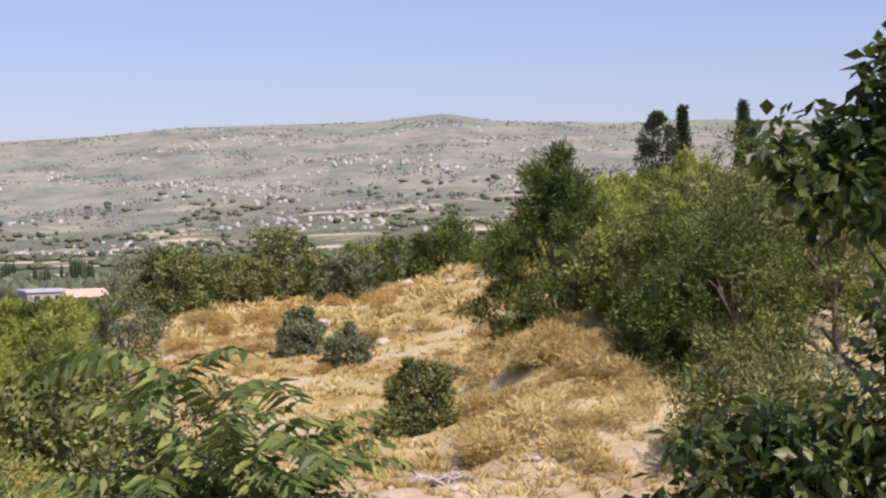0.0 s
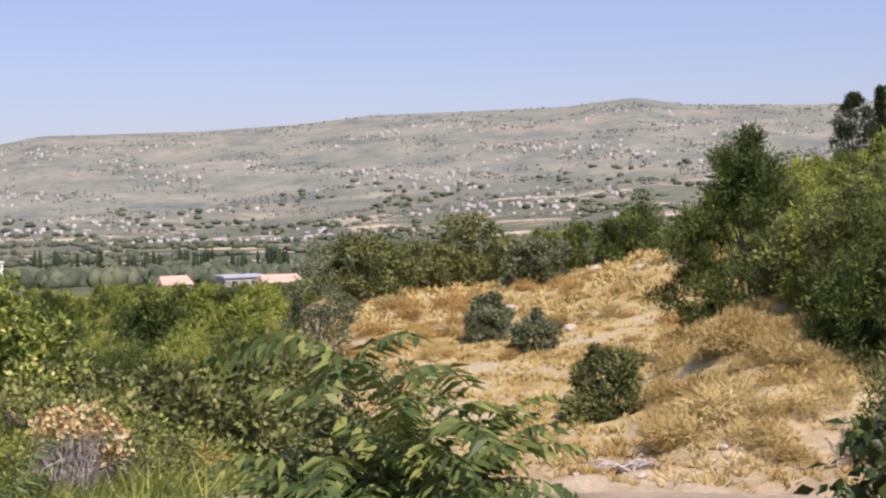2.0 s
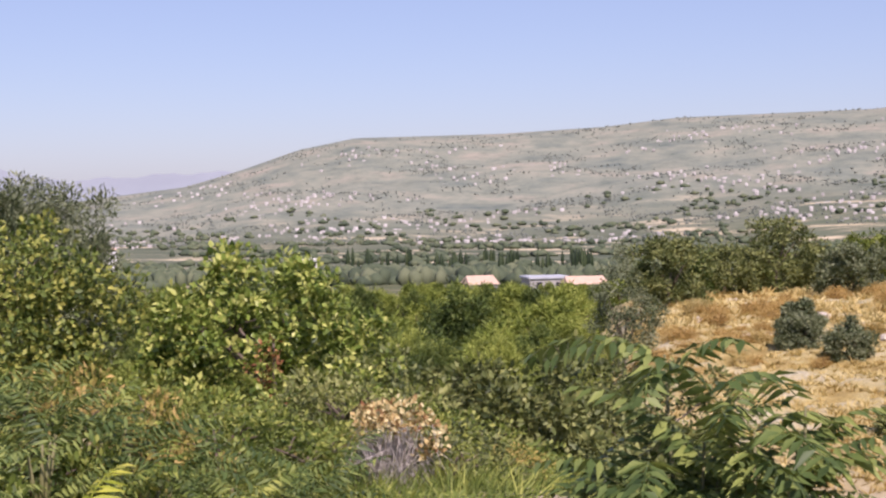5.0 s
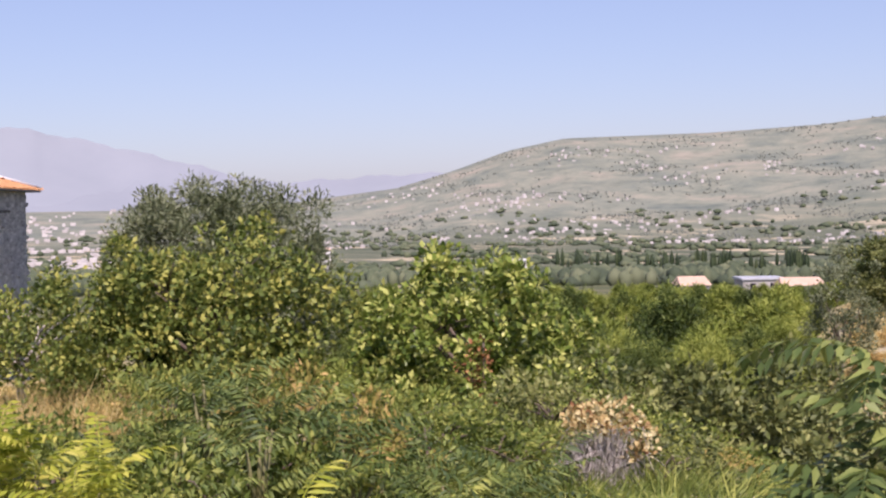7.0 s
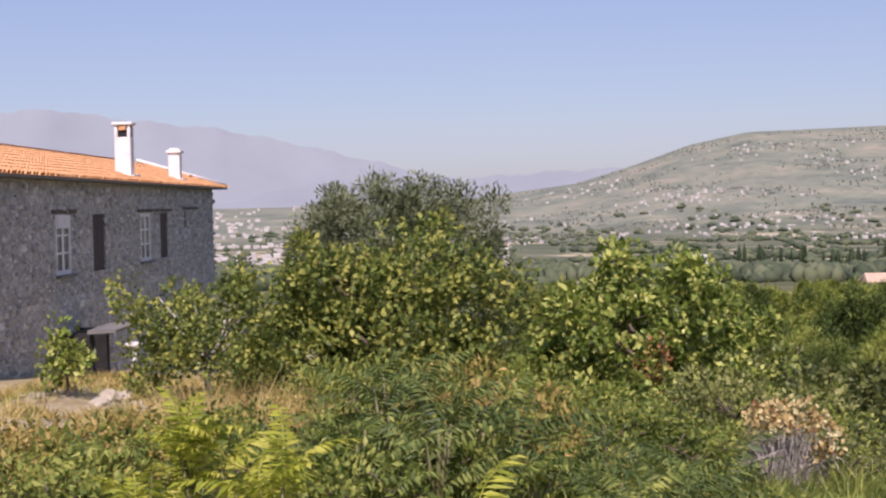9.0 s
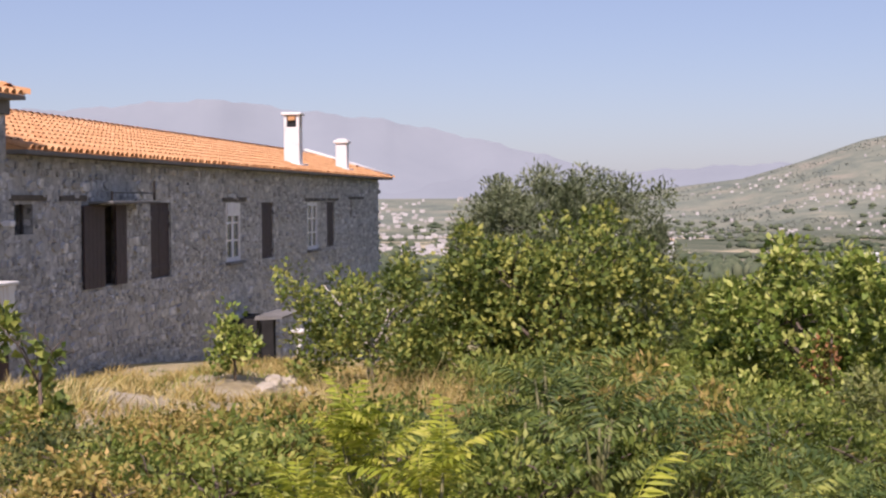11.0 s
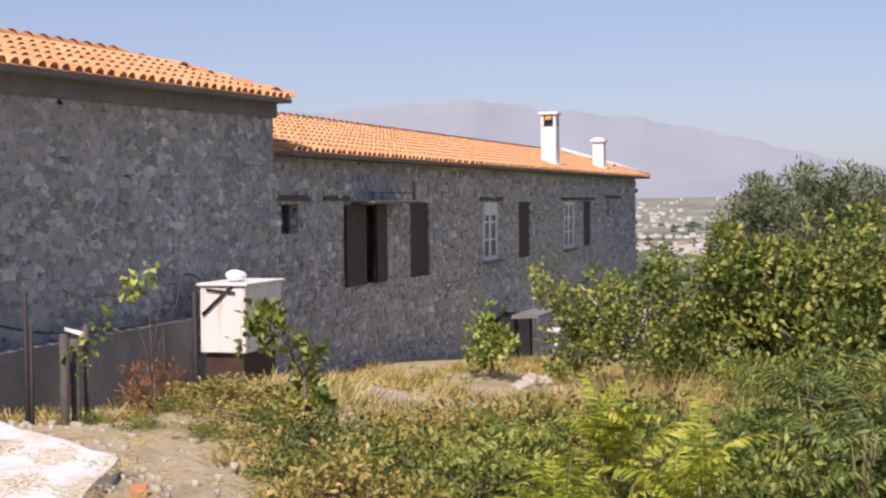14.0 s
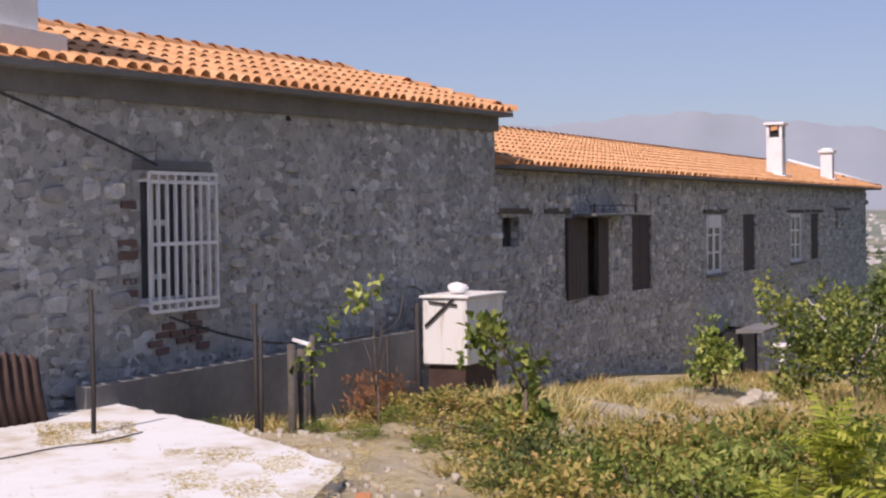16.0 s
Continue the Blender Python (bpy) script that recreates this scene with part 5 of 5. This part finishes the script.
FR = {"dark": [frond_mesh(210 + k, M_AILAN, 15, 0.58, 0.085, 0.022, 0.35) for k in range(4)],
      "ail": [frond_mesh(200 + k, M_AILAN, 12, 0.62, 0.125, 0.047, 0.5) for k in range(4)],
      "yel": [frond_mesh(220 + k, M_YELLOW, 13, 0.40, 0.085, 0.026, 0.6) for k in range(3)],
      "herb": [frond_mesh(230 + k, M_HERB, 12, 0.42, 0.075, 0.026, 0.6) for k in range(3)]}


def ailanthus(az, d, base_z, h, spread, n, kind, seed, label, group="tree of heaven saplings", name="tree_of_heaven_sapling", stems=3):
    rg = random.Random(seed)
    p = polar(az, d)
    t = thing(name, pose(p[0], p[1], base_z), label, "sapling", group)
    tips = []
    chains = []
    for k in range(stems):
        a = rg.uniform(0, 6.28)
        q = Vector((math.cos(a) * spread * rg.uniform(0.2, 0.8), math.sin(a) * spread * rg.uniform(0.2, 0.8), h * rg.uniform(0.7, 1.0)))
        chains.append([((q.x * 0.1, q.y * 0.1, -0.2), 0.022), ((q.x * 0.45, q.y * 0.45, q.z * 0.5), 0.016), (q, 0.008)])
        tips.append(q)
    part("stem", tube("stem", M_STEM, chains, 6), t)
    for k in range(n):
        q = tips[k % stems]
        u = 1 - 0.72 * rg.random() ** 1.6
        base = Vector((q.x * u, q.y * u, q.z * u))
        m = Matrix.Translation(base) @ pose(0, 0, 0, rg.uniform(-18, 18), rg.uniform(-72, -22) if kind == "yel" else rg.uniform(-42, 12), 137.5 * k + rg.uniform(-25, 25)) @ Matrix.Scale(rg.uniform(0.75, 1.2), 4)
        part("frond", rg.choice(FR[kind]), t, m=m)
    return t


DA = "dark green sapling with long feathery compound leaves"
ailanthus(8.3, 7.4, -1.2, 2.0, 0.3, 44, "ail", 1, DA, stems=6)
ailanthus(6.9, 7.5, -1.25, 2.0, 0.12, 9, "ail", 25, DA, stems=3)
ailanthus(10.2, 7.1, -1.2, 1.65, 0.3, 30, "ail", 21, DA, stems=6)
ailanthus(12.6, 7.0, -1.2, 1.5, 0.4, 50, "ail", 22, DA, stems=6)
ailanthus(16.0, 6.9, -1.2, 1.2, 0.4, 40, "ail", 23, DA, stems=5)
ailanthus(10.9, 7.6, -1.2, 2.15, 0.35, 60, "ail", 2, DA, stems=6)
ailanthus(14.2, 7.6, -1.2, 1.5, 0.40, 40, "ail", 3, DA, stems=5)
ailanthus(18.4, 7.2, -1.1, 1.1, 0.40, 26, "ail", 4, DA)
ailanthus(20.0, 7.2, -1.0, 0.9, 0.40, 24, "ail", 5, DA)
ailanthus(37.0, 9.6, -0.6, 1.32, 0.40, 54, "dark", 6, DA, stems=6)
ailanthus(34.2, 9.6, -0.6, 1.2, 0.40, 46, "dark", 7, DA, stems=5)
ailanthus(40.0, 10.2, -0.6, 0.85, 0.40, 22, "dark", 8, DA)
ailanthus(31.6, 9.3, -0.6, 1.0, 0.40, 36, "dark", 9, DA, stems=4)
ailanthus(26.5, 9.6, -0.6, 0.40, 0.40, 20, "herb", 10, DA)
YE = "sapling with bright yellow-green feathery leaves"
ailanthus(44.6, 8.6, -0.3, 0.78, 0.22, 26, "yel", 11, YE, stems=4)
ailanthus(41.8, 7.8, -0.3, 0.66, 0.16, 20, "yel", 12, YE, stems=3)
ailanthus(46.9, 8.0, -0.3, 0.55, 0.2, 18, "yel", 16, YE, stems=3)
ailanthus(34.8, 5.2, -0.2, 0.82, 0.2, 12, "yel", 13, YE, stems=3)
ailanthus(43.0, 9.0, -0.3, 0.55, 0.2, 12, "herb", 14, "feathery green sapling among weeds", stems=3)
ailanthus(46.5, 9.2, -0.3, 0.5, 0.2, 12, "herb", 15, "feathery green sapling among weeds", stems=3)

for k, (az, d, h) in enumerate(((25.6, 9.2, 0.12), (25, 10.6, 0.15), (28.5, 8.8, 0.12), (29.5, 10.4, 0.25), (31.8, 8.9, 0.4), (32.5, 11, 0.6), (35.5, 8.6, 0.6), (38.6, 9.0, 0.6), (41, 10.6, 0.5), (26.8, 8.6, 0.1), (47.5, 10, 0.4), (49.5, 9.3, 0.4))):
    ailanthus(az, d, gz(az, d), h, 0.25, 18, "herb" if k % 3 else "dark", 40 + k, "feathery green sapling among weeds", stems=4)

# weeds covering the bank
rw = random.Random(77)
weeds = []
for k, (mat, lab) in enumerate(((M_HERB, "tangled green weeds on the bank"), (M_SHRUB, "dull green brambles on the bank"), (M_RUST, "bramble with drying yellow and rusty leaves"), (M_RUST, "bramble with drying yellow and rusty leaves"))):
    weeds.append(shrub("weed_clump", on_ground((29, 24, 51, 48)[k], (11.5, 13.5, 11, 11.5)[k], dz=-0.05), lab, mat, 300 + k, 0.6, 0.6, 0.38, 40, 42, 0.066, 0.032, 0.17, "weeds", "weeds on the bank"))
for k in range(95):
    az = rw.uniform(17, 57)
    d = rw.uniform(8.3, 19 if az > 33 else 17)
    if az > 46 and d > 10.6 or az > 42 and d > 12.5:
        continue
    if 20.3 < az < 24.3 and d < 12 or 39.5 < az < 48 and d < 9.6:
        continue
    rusty = 45 < az < 56 and d < 13
    copy_thing(rw.choice(weeds[2:]) if rusty and rw.random() < 0.75 else weeds[0] if rw.random() < 0.7 else weeds[2] if rw.random() < 0.5 else weeds[1], on_ground(az, d, rw.uniform(0, 360), dz=-0.06) @ Matrix.Diagonal((1, 1, rw.uniform(0.5, 1.5) * (0.7 if az > 46 else 0.6 if az < 31 else 1), 1)) @ Matrix.Scale(rw.uniform(0.75, 1.15), 4))
for az, d, s in ((64.6, 12.4, 0.28), (66.3, 13.7, 0.25), (61.4, 12.8, 0.3), (67.9, 14.0, 0.3), (62.9, 12.0, 0.3), (60.5, 11.6, 0.3), (57.5, 10.2, 0.5), (55, 9.6, 0.7), (52.5, 9.6, 0.8), (50, 9.0, 0.9), (60.9, 13.6, 0.4), (68.6, 15, 0.4)):
    copy_thing(weeds[0], on_ground(az, d, rw.uniform(0, 360), dz=-0.05) @ Matrix.Scale(s, 4))

for az, d, s in ((60.4, 13.4, 0.7), (59.3, 12.8, 0.9), (58.2, 12.0, 0.9), (57.2, 11.5, 0.9), (56.0, 11.0, 1.0), (54.5, 10.9, 1.0), (62.3, 14.2, 0.7), (58.9, 14.4, 0.6)):
    copy_thing(rw.choice(weeds[2:]) if rw.random() < 0.7 else weeds[0], on_ground(az, d, rw.uniform(0, 360), dz=-0.05) @ Matrix.Diagonal((s, s, s * 0.6, 1)))
for k in range(26):  # drying brambles before the house
    copy_thing(weeds[2 + k % 2], on_ground(rw.uniform(41, 53), rw.uniform(9.9, 12.3), rw.uniform(0, 360), dz=-0.06) @ Matrix.Diagonal((0.8, 0.8, rw.uniform(0.5, 0.85), 1)))
# dry vine heap with red and yellow leaves over grey twigs
vh = thing("dead_vine_heap", on_ground(22.2, 10.8, s=0.86), "heap of grey dead twigs with yellow and red leaves", "dead shrub")
rng = np.random.default_rng(55)
chains = []
for k in range(300):
    a, b2 = rng.uniform(0, 6.28), rng.uniform(0.05, 0.26)
    top = (math.cos(a) * b2 + rng.normal(0, 0.1), math.sin(a) * b2, rng.uniform(0.15, 0.6))
    mid = (top[0] * 0.5 + rng.normal(0, 0.12), top[1] * 0.5 + rng.normal(0, 0.12), top[2] * rng.uniform(0.4, 0.9))
    bend = (top[0] * 1.25 + rng.normal(0, 0.07), top[1] * 1.25 + rng.normal(0, 0.07), top[2] - rng.uniform(0.05, 0.4))
    chains.append([((rng.normal(0, 0.16), rng.normal(0, 0.14), -0.1), 0.0035), (mid, 0.0035), (top, 0.003), (bend, 0.002)])
tagged(part("twigs", tube("twigs", M_TWIG, chains, 4), vh, "pale grey dead twigs"), kind="stuff")
cl = np.concatenate([clumps_in(rng, 44, 0.36, 0.3, 0.16, 0.56, 0.5, -0.1), clumps_in(rng, 12, 0.14, 0.2, 0.2, 0.42, 0.3) + np.array([0.3, 0, 0])])
pos, out = leaves_on(rng, cl, 0.1, 12)
tagged(part("leaves", leaf_soup("leaves", M_DEADLEAF, pos, out, 0.055, 0.045, rng), vh, "curled yellow and red dry leaves"), kind="stuff")
vd = thing("dead_branch", on_ground(26.8, 16.6, s=0.9), "rust-brown dead branch under the fig tree", "dead branch")
cl = np.stack([rng.normal(0, 0.07, 16), rng.normal(0, 0.07, 16), np.linspace(0.2, 0.95, 16)], 1)
pos, out = leaves_on(rng, cl, 0.1, 10)
tagged(part("leaves", leaf_soup("leaves", M_REDDEAD, pos, out, 0.09, 0.05, rng, -0.5), vd), kind="stuff")
part("stem", tube("stem", M_BARK, [[((0, 0, -0.1), 0.03), ((0.03, 0, 0.5), 0.025), ((0, 0.04, 1.0), 0.012)]], 6), vd)
shrub("dry_weed", on_ground(62.2, 14.0), "rust-red dry weed before the low wall", M_REDDEAD, 340, 0.34, 0.3, 0.36, 26, 60, 0.08, 0.010, 0.16, "dry weed")

shrub("dry_grass_clump", on_ground(72.9, 12.35, dz=0.05) @ Matrix.Diagonal((1, 1, 0.3, 1)), "clump of dry straw at the terrace corner", M_STRAW, 341, 0.3, 0.2, 0.03, 26, 60, 0.11, 0.012, 0.12, "dry grass")
shrub("dry_grass_clump", on_ground(74.4, 12.5, dz=0.05) @ Matrix.Diagonal((1, 1, 0.3, 1)), "clump of dry straw at the terrace corner", M_STRAW, 342, 0.3, 0.2, 0.03, 26, 60, 0.11, 0.012, 0.12, "dry grass")
# near tree over the slope: broad leaves in shade
nt_ = thing("mulberry_tree", pose(*polar(-19.3, 7.6, -2.0)), "dark leafy mulberry tree with drooping branches close by", "tree")
rng = np.random.default_rng(66)
part("trunk", tube("trunk", M_BARK, limbs(rng, 3.9, 0.9, 9, 0.07) + [[((0, 0, 1.6), 0.03), ((-0.6, 0.1, 2.2), 0.02), ((-1.0, 0.1, 2.3), 0.01)], [((0, 0, 2.0), 0.03), ((-0.4, 0.1, 3.2), 0.02), ((-0.5, 0.1, 4.4), 0.01)], [((-0.4, 0.1, 3.2), 0.015), ((-0.8, 0.1, 3.8), 0.012), ((-1.2, 0, 4.0), 0.006)]], 7), nt_)
cl = np.concatenate([clumps_in(rng, 240, 0.95, 0.9, 1.7, 2.0, 0.2, -0.95, 0.2) + np.array([-0.1, 0, 0]),
                     clumps_in(rng, 22, 0.55, 0.4, 0.2, 3.75, 0.3) + np.array([-0.55, 0, 0]), clumps_in(rng, 12, 0.16, 0.2, 0.34, 4.2, 0.3) + np.array([-0.5, 0, 0]), clumps_in(rng, 13, 0.5, 0.3, 0.14, 3.98, 0.3) + np.array([-0.8, 0, 0]),
                     clumps_in(rng, 26, 0.55, 0.4, 0.22, 2.55, 0.3) + np.array([-1.05, 0, 0]), clumps_in(rng, 22, 0.4, 0.3, 0.2, 2.25, 0.3) + np.array([-1.2, 0, 0])])
pos, out = leaves_on(rng, cl, 0.17, 32)
part("crown", leaf_soup("crown", M_BROAD, pos, out, 0.10, 0.062, rng, -0.1, 1.0, 0.5), nt_)

# dry grass over the knoll and along the terrace
rng = np.random.default_rng(88)


def grass(name, n, az0, az1, d0, d1, h, w, label, mat):
    per = 12
    az = np.radians(rng.uniform(az0, az1, n // per))
    d = d0 + (d1 - d0) * rng.uniform(0, 1, n // per) ** 1.15
    x, y = -d * np.sin(az), d * np.cos(az)
    fr = 9 + x * math.cos(radians(34.5)) + y * math.sin(radians(34.5))
    al = -x * math.sin(radians(34.5)) + y * math.cos(radians(34.5))
    keep = (lumps(x, y, 0.7) + 0.7 * lumps(x, y, 2.1) + rng.normal(0, 0.4, len(x)) > -0.1) & ~((al < 11.9) & (fr < 4.4)) & ~((al < 9.6) & (fr < 5.2)) & (fr > 0.25)
    x, y, d = x[keep], y[keep], d[keep]
    size = np.repeat(rng.uniform(0.5, 1.3, len(x)), per)
    x, y, d = np.repeat(x, per), np.repeat(y, per), np.repeat(d, per)
    n = len(x)
    ox, oy = rng.normal(0, 0.3, n) * h * size, rng.normal(0, 0.3, n) * h * size
    x, y = x + ox, y + oy
    base = np.stack([x, y, ground_z(x, y) - 0.02], 1)
    t = rng.uniform(0, 6.283, n)
    side = np.stack([np.cos(t), np.sin(t), 0 * t], 1) * (w * (0.6 + d / 40))[:, None]
    hh = h * rng.uniform(0.4, 1.1, n) * size
    tip = base + np.stack([ox * 1.8 + rng.normal(0, 0.4, n) * hh, oy * 1.8 + rng.normal(0, 0.4, n) * hh, hh], 1)
    me = soup(name, np.stack([base - side, base + side, tip], 1), 3, mat)
    tagged(new(name, me), label, "grass", kind="stuff")


grass("dry_grass", 100000, -9, 14.2, 26.5, 70, 0.18, 0.022, "sun-bleached golden grass on the knoll", M_STRAW)
grass("dry_grass", 30000, -6, 13, 65, 95, 0.35, 0.03, "sun-bleached golden grass on the knoll", M_STRAW)
grass("dry_weeds", 95000, 40, 72, 8.8, 26, 0.17, 0.012, "dry straw and weeds before the house", M_STRAW)
grass("green_weeds", 40000, 38, 70, 8.8, 26, 0.15, 0.009, "short green weeds before the house", M_HERB)
grass("bank_weeds", 40000, 17, 48, 7.5, 18.5, 0.24, 0.012, "rank green weeds on the bank", M_HERB)

grass("tall_straw", 9000, 38.5, 45.5, 11.8, 16.5, 0.5, 0.008, "tall bleached grass under the fruit trees", M_STRAW)

# stones and dead wood on the knoll
def rock(name, az, d, s, label, seed, mat=M_ROCK):
    bm = bmesh.new()
    bmesh.ops.create_icosphere(bm, subdivisions=2, radius=1)
    for v in bm.verts:
        v.co = v.co * (1 + 0.45 * noise.noise(v.co * 1.4 + Vector((seed, 0, 0))) + 0.15 * noise.noise(v.co * 4 + Vector((0, seed, 0))))
        v.co = Vector((v.co.x * s, v.co.y * s * 0.8, v.co.z * s * 0.55))
    me = bpy.data.meshes.new(name)
    bm.to_mesh(me)
    bm.free()
    me.materials.append(mat)
    tagged(new(name, me), label, "rock", "rocks").matrix_basis = on_ground(az, d, seed * 40, dz=s * 0.1)


for k, (az, d, s) in enumerate(((2.6, 88, 0.7), (9.2, 84, 0.45), (5.9, 70, 0.45), (-0.4, 78, 0.5), (0.6, 82, 0.35), (3.6, 60, 0.3), (10.5, 70, 0.35), (48.2, 18.5, 0.18), (46.5, 18, 0.2), (45.4, 17.6, 0.16), (47.4, 19.6, 0.17), (46.9, 18.8, 0.15), (47.9, 19.2, 0.2), (47.0, 17.4, 0.14), (2.4, 45, 0.2), (8.7, 62, 0.3), (-0.8, 75, 0.4), (-1.2, 80, 0.5), (0.2, 77, 0.3), (-0.2, 83, 0.45), (1.0, 79, 0.3), (7.4, 75, 0.3), (0.9, 27, 0.12), (-2.2, 28, 0.1), (3.4, 26.5, 0.1))):
    rock("rock", az, d, s, "pale limestone rock in the dry grass", k + 1)
ch = []
rng = np.random.default_rng(91)
for k in range(26):
    a = rng.uniform(-0.6, 0.6) + (math.pi if k % 3 == 0 else 0)
    l = rng.uniform(0.3, 0.9)
    z = rng.uniform(0.0, 0.15)
    ch.append([((rng.normal(0, 0.2), rng.normal(0, 0.15), z), 0.022), ((math.cos(a) * l * 0.6, math.sin(a) * l * 0.6, z + 0.16), 0.016), ((math.cos(a) * l, math.sin(a) * l, z + 0.05), 0.006)])
pile = thing("dead_branch_pile", on_ground(1.5, 27.5), "bleached grey dead branches lying on the slope", "dead branch")
for c in ch:
    part("branch", tube("branch", M_TWIG, [c], 5), pile)

# ---- the valley ----
def cottage(az, d, z, w, l, h, wall_mat, roof_mat, label, flat=False):
    p = polar(az, d)
    t = thing("house", pose(p[0], p[1], z, 0, 0, az + 15), label, "house", "houses in the valley")
    part("wall", boxmesh("wall", wall_mat, (-l / 2, l / 2, -w / 2, w / 2, -6, h)), t)
    if flat:
        part("roof", boxmesh("roof", roof_mat, (-l / 2 - 0.3, l / 2 + 0.3, -w / 2 - 0.3, w / 2 + 0.3, h + 0.004, h + 0.35)), t)
    else:
        part("roof", mesh("roof", [(-l / 2 - 0.4, -w / 2 - 0.4, h), (l / 2 + 0.4, -w / 2 - 0.4, h), (l / 2 + 0.4, w / 2 + 0.4, h), (-l / 2 - 0.4, w / 2 + 0.4, h), (-l / 2, 0, h + w * 0.25), (l / 2, 0, h + w * 0.25)],
                          [(0, 1, 5, 4), (2, 3, 4, 5), (1, 2, 5), (3, 0, 4), (3, 2, 1, 0)], roof_mat), t)
    for k in range(2):
        part("window", boxmesh("window", M_DARK, (-l / 4 + k * l / 2 - 0.5, -l / 4 + k * l / 2 + 0.5, -w / 2 - 0.04, -w / 2, h - 1.8, h - 0.6)), t)


M_FARHOUSE = plain("far_house_walls", [(0.2, (0.30, 0.285, 0.27)), (0.8, (0.46, 0.44, 0.42))], 0.05, 0.9, island=0.5)
M_GREY = plain("grey_roofing", [(0.2, (0.38, 0.40, 0.43)), (0.8, (0.52, 0.54, 0.58))], 0.5, 0.5)
M_PINKROOF = plain("pale_tile_roof", [(0.2, (0.48, 0.33, 0.24)), (0.8, (0.62, 0.45, 0.34))], 0.7, 0.9)
cottage(14.8, 250, -14.3, 5, 6.5, 2.0, M_FARHOUSE, M_PINKROOF, "low house with a pale terracotta roof among trees")
cottage(16.3, 265, -14.1, 6, 7.0, 2.0, M_FARHOUSE, M_GREY, "low building with a grey sheet roof among trees", True)
cottage(18.8, 270, -15.3, 6, 5.0, 2.0, M_FARHOUSE, M_PINKROOF, "low house with a pale terracotta roof among trees")
cottage(25.4, 420, -17.5, 5, 5.0, 3.2, M_WHITE, M_WHITE, "small white house above the woods", True)
cottage(33.0, 1100, -40, 9, 16, 9, M_WHITE, M_PINKROOF, "white house at the foot of the slopes")

# joined far things: woods, cypress rows, villages, orchard trees on the slopes
rng = np.random.default_rng(123)


def far_blobs(name, az, d, h, w, mat, label, rough=0.5, sides=4):
    n = len(az)
    t = np.radians(az)
    x, y = -d * np.sin(t), d * np.cos(t)
    z = ground_z(x, y)
    rows = []
    for lvl, rad_, in ((0.0, 0.55), (0.38, 1.0), (0.75, 0.7), (1.0, 0.08)):
        for k in range(sides):
            a2 = 2 * math.pi * k / sides
            rr = w * rad_ * rng.uniform(1 - rough, 1 + rough * 0.5, n)
            rows.append(np.stack([x + rr * math.cos(a2), y + rr * math.sin(a2), z - 0.5 + h * lvl], 1))
    v = np.stack(rows, 1)
    idx = [[l * sides + k, l * sides + (k + 1) % sides, (l + 1) * sides + (k + 1) % sides, (l + 1) * sides + k] for l in range(3) for k in range(sides)]
    tagged(new(name, soup(name, v, 4 * sides, mat, idx)), label, "woods", kind="stuff")


def patchy(n, az0, az1, d0, d1, scale, level):
    az, d = rng.uniform(az0, az1, n), np.exp(rng.uniform(math.log(d0), math.log(d1), n))
    t = np.radians(az)
    x, y = -d * np.sin(t) / scale, d * np.cos(t) / scale
    keep = lumps(x, y, 1.0) + 0.5 * lumps(x, y, 2.7) + rng.normal(0, 0.3, n) > level
    return az[keep], d[keep]


az, d = patchy(5200, -20, 62, 330, 1000, 70, -0.9)
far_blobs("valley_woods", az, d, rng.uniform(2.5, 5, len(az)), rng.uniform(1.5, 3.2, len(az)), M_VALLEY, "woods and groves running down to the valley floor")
az, d = patchy(8000, -20, 62, 1100, 2900, 130, 0.1)
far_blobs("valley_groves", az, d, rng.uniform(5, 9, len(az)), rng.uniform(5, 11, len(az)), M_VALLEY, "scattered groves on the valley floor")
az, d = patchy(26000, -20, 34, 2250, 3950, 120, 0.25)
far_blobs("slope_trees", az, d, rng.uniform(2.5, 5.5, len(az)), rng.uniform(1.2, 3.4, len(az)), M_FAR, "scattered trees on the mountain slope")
az = np.repeat(rng.uniform(14, 28, 16), 4) + rng.uniform(-0.5, 0.5, 64)
far_blobs("cypress_rows", az, np.repeat(rng.uniform(1150, 1500, 16), 4), rng.uniform(12, 20, 64), rng.uniform(1.6, 2.6, 64), M_CYPRESS, "rows of tall dark cypresses between the fields", 0.2)


def far_houses(name, az, d, size, label):
    n = len(az)
    t = np.radians(az)
    x, y = -d * np.sin(t), d * np.cos(t)
    z = ground_z(x, y)
    c, s = np.cos(t), np.sin(t)
    rows = []
    w, l, h = size * rng.uniform(0.7, 1.2, n), size * rng.uniform(0.8, 1.8, n), size * rng.uniform(0.45, 0.8, n)
    for zz in (-3, 1.0):
        for sx, sy in ((-1, -1), (1, -1), (1, 1), (-1, 1)):
            lx, ly = sx * l / 2, sy * w / 2
            rows.append(np.stack([x + lx * c - ly * s, y + lx * s + ly * c, z + (zz if zz < 0 else h)], 1))
    for sx in (-1, 1):
        lx = sx * l / 2
        rows.append(np.stack([x + lx * c, y + lx * s, z + h * 1.35], 1))
    v = np.stack(rows, 1)
    tagged(new(name, soup(name, v, 10, M_FARHOUSE, [[0, 1, 5, 4], [1, 2, 6, 5], [2, 3, 7, 6], [3, 0, 4, 7], [4, 5, 9, 8], [6, 7, 8, 9]])), label, "village", kind="stuff")


az, d = patchy(3600, -15, 36, 2200, 3750, 210, 0.45)
far_houses("hill_villages", az, d, 4.6, "pale houses of scattered villages on the slopes")
az, d = patchy(800, 36, 48, 1500, 4000, 260, 0.1)
far_houses("valley_town", az, d, 6.5, "pale houses of a town spread over the valley")
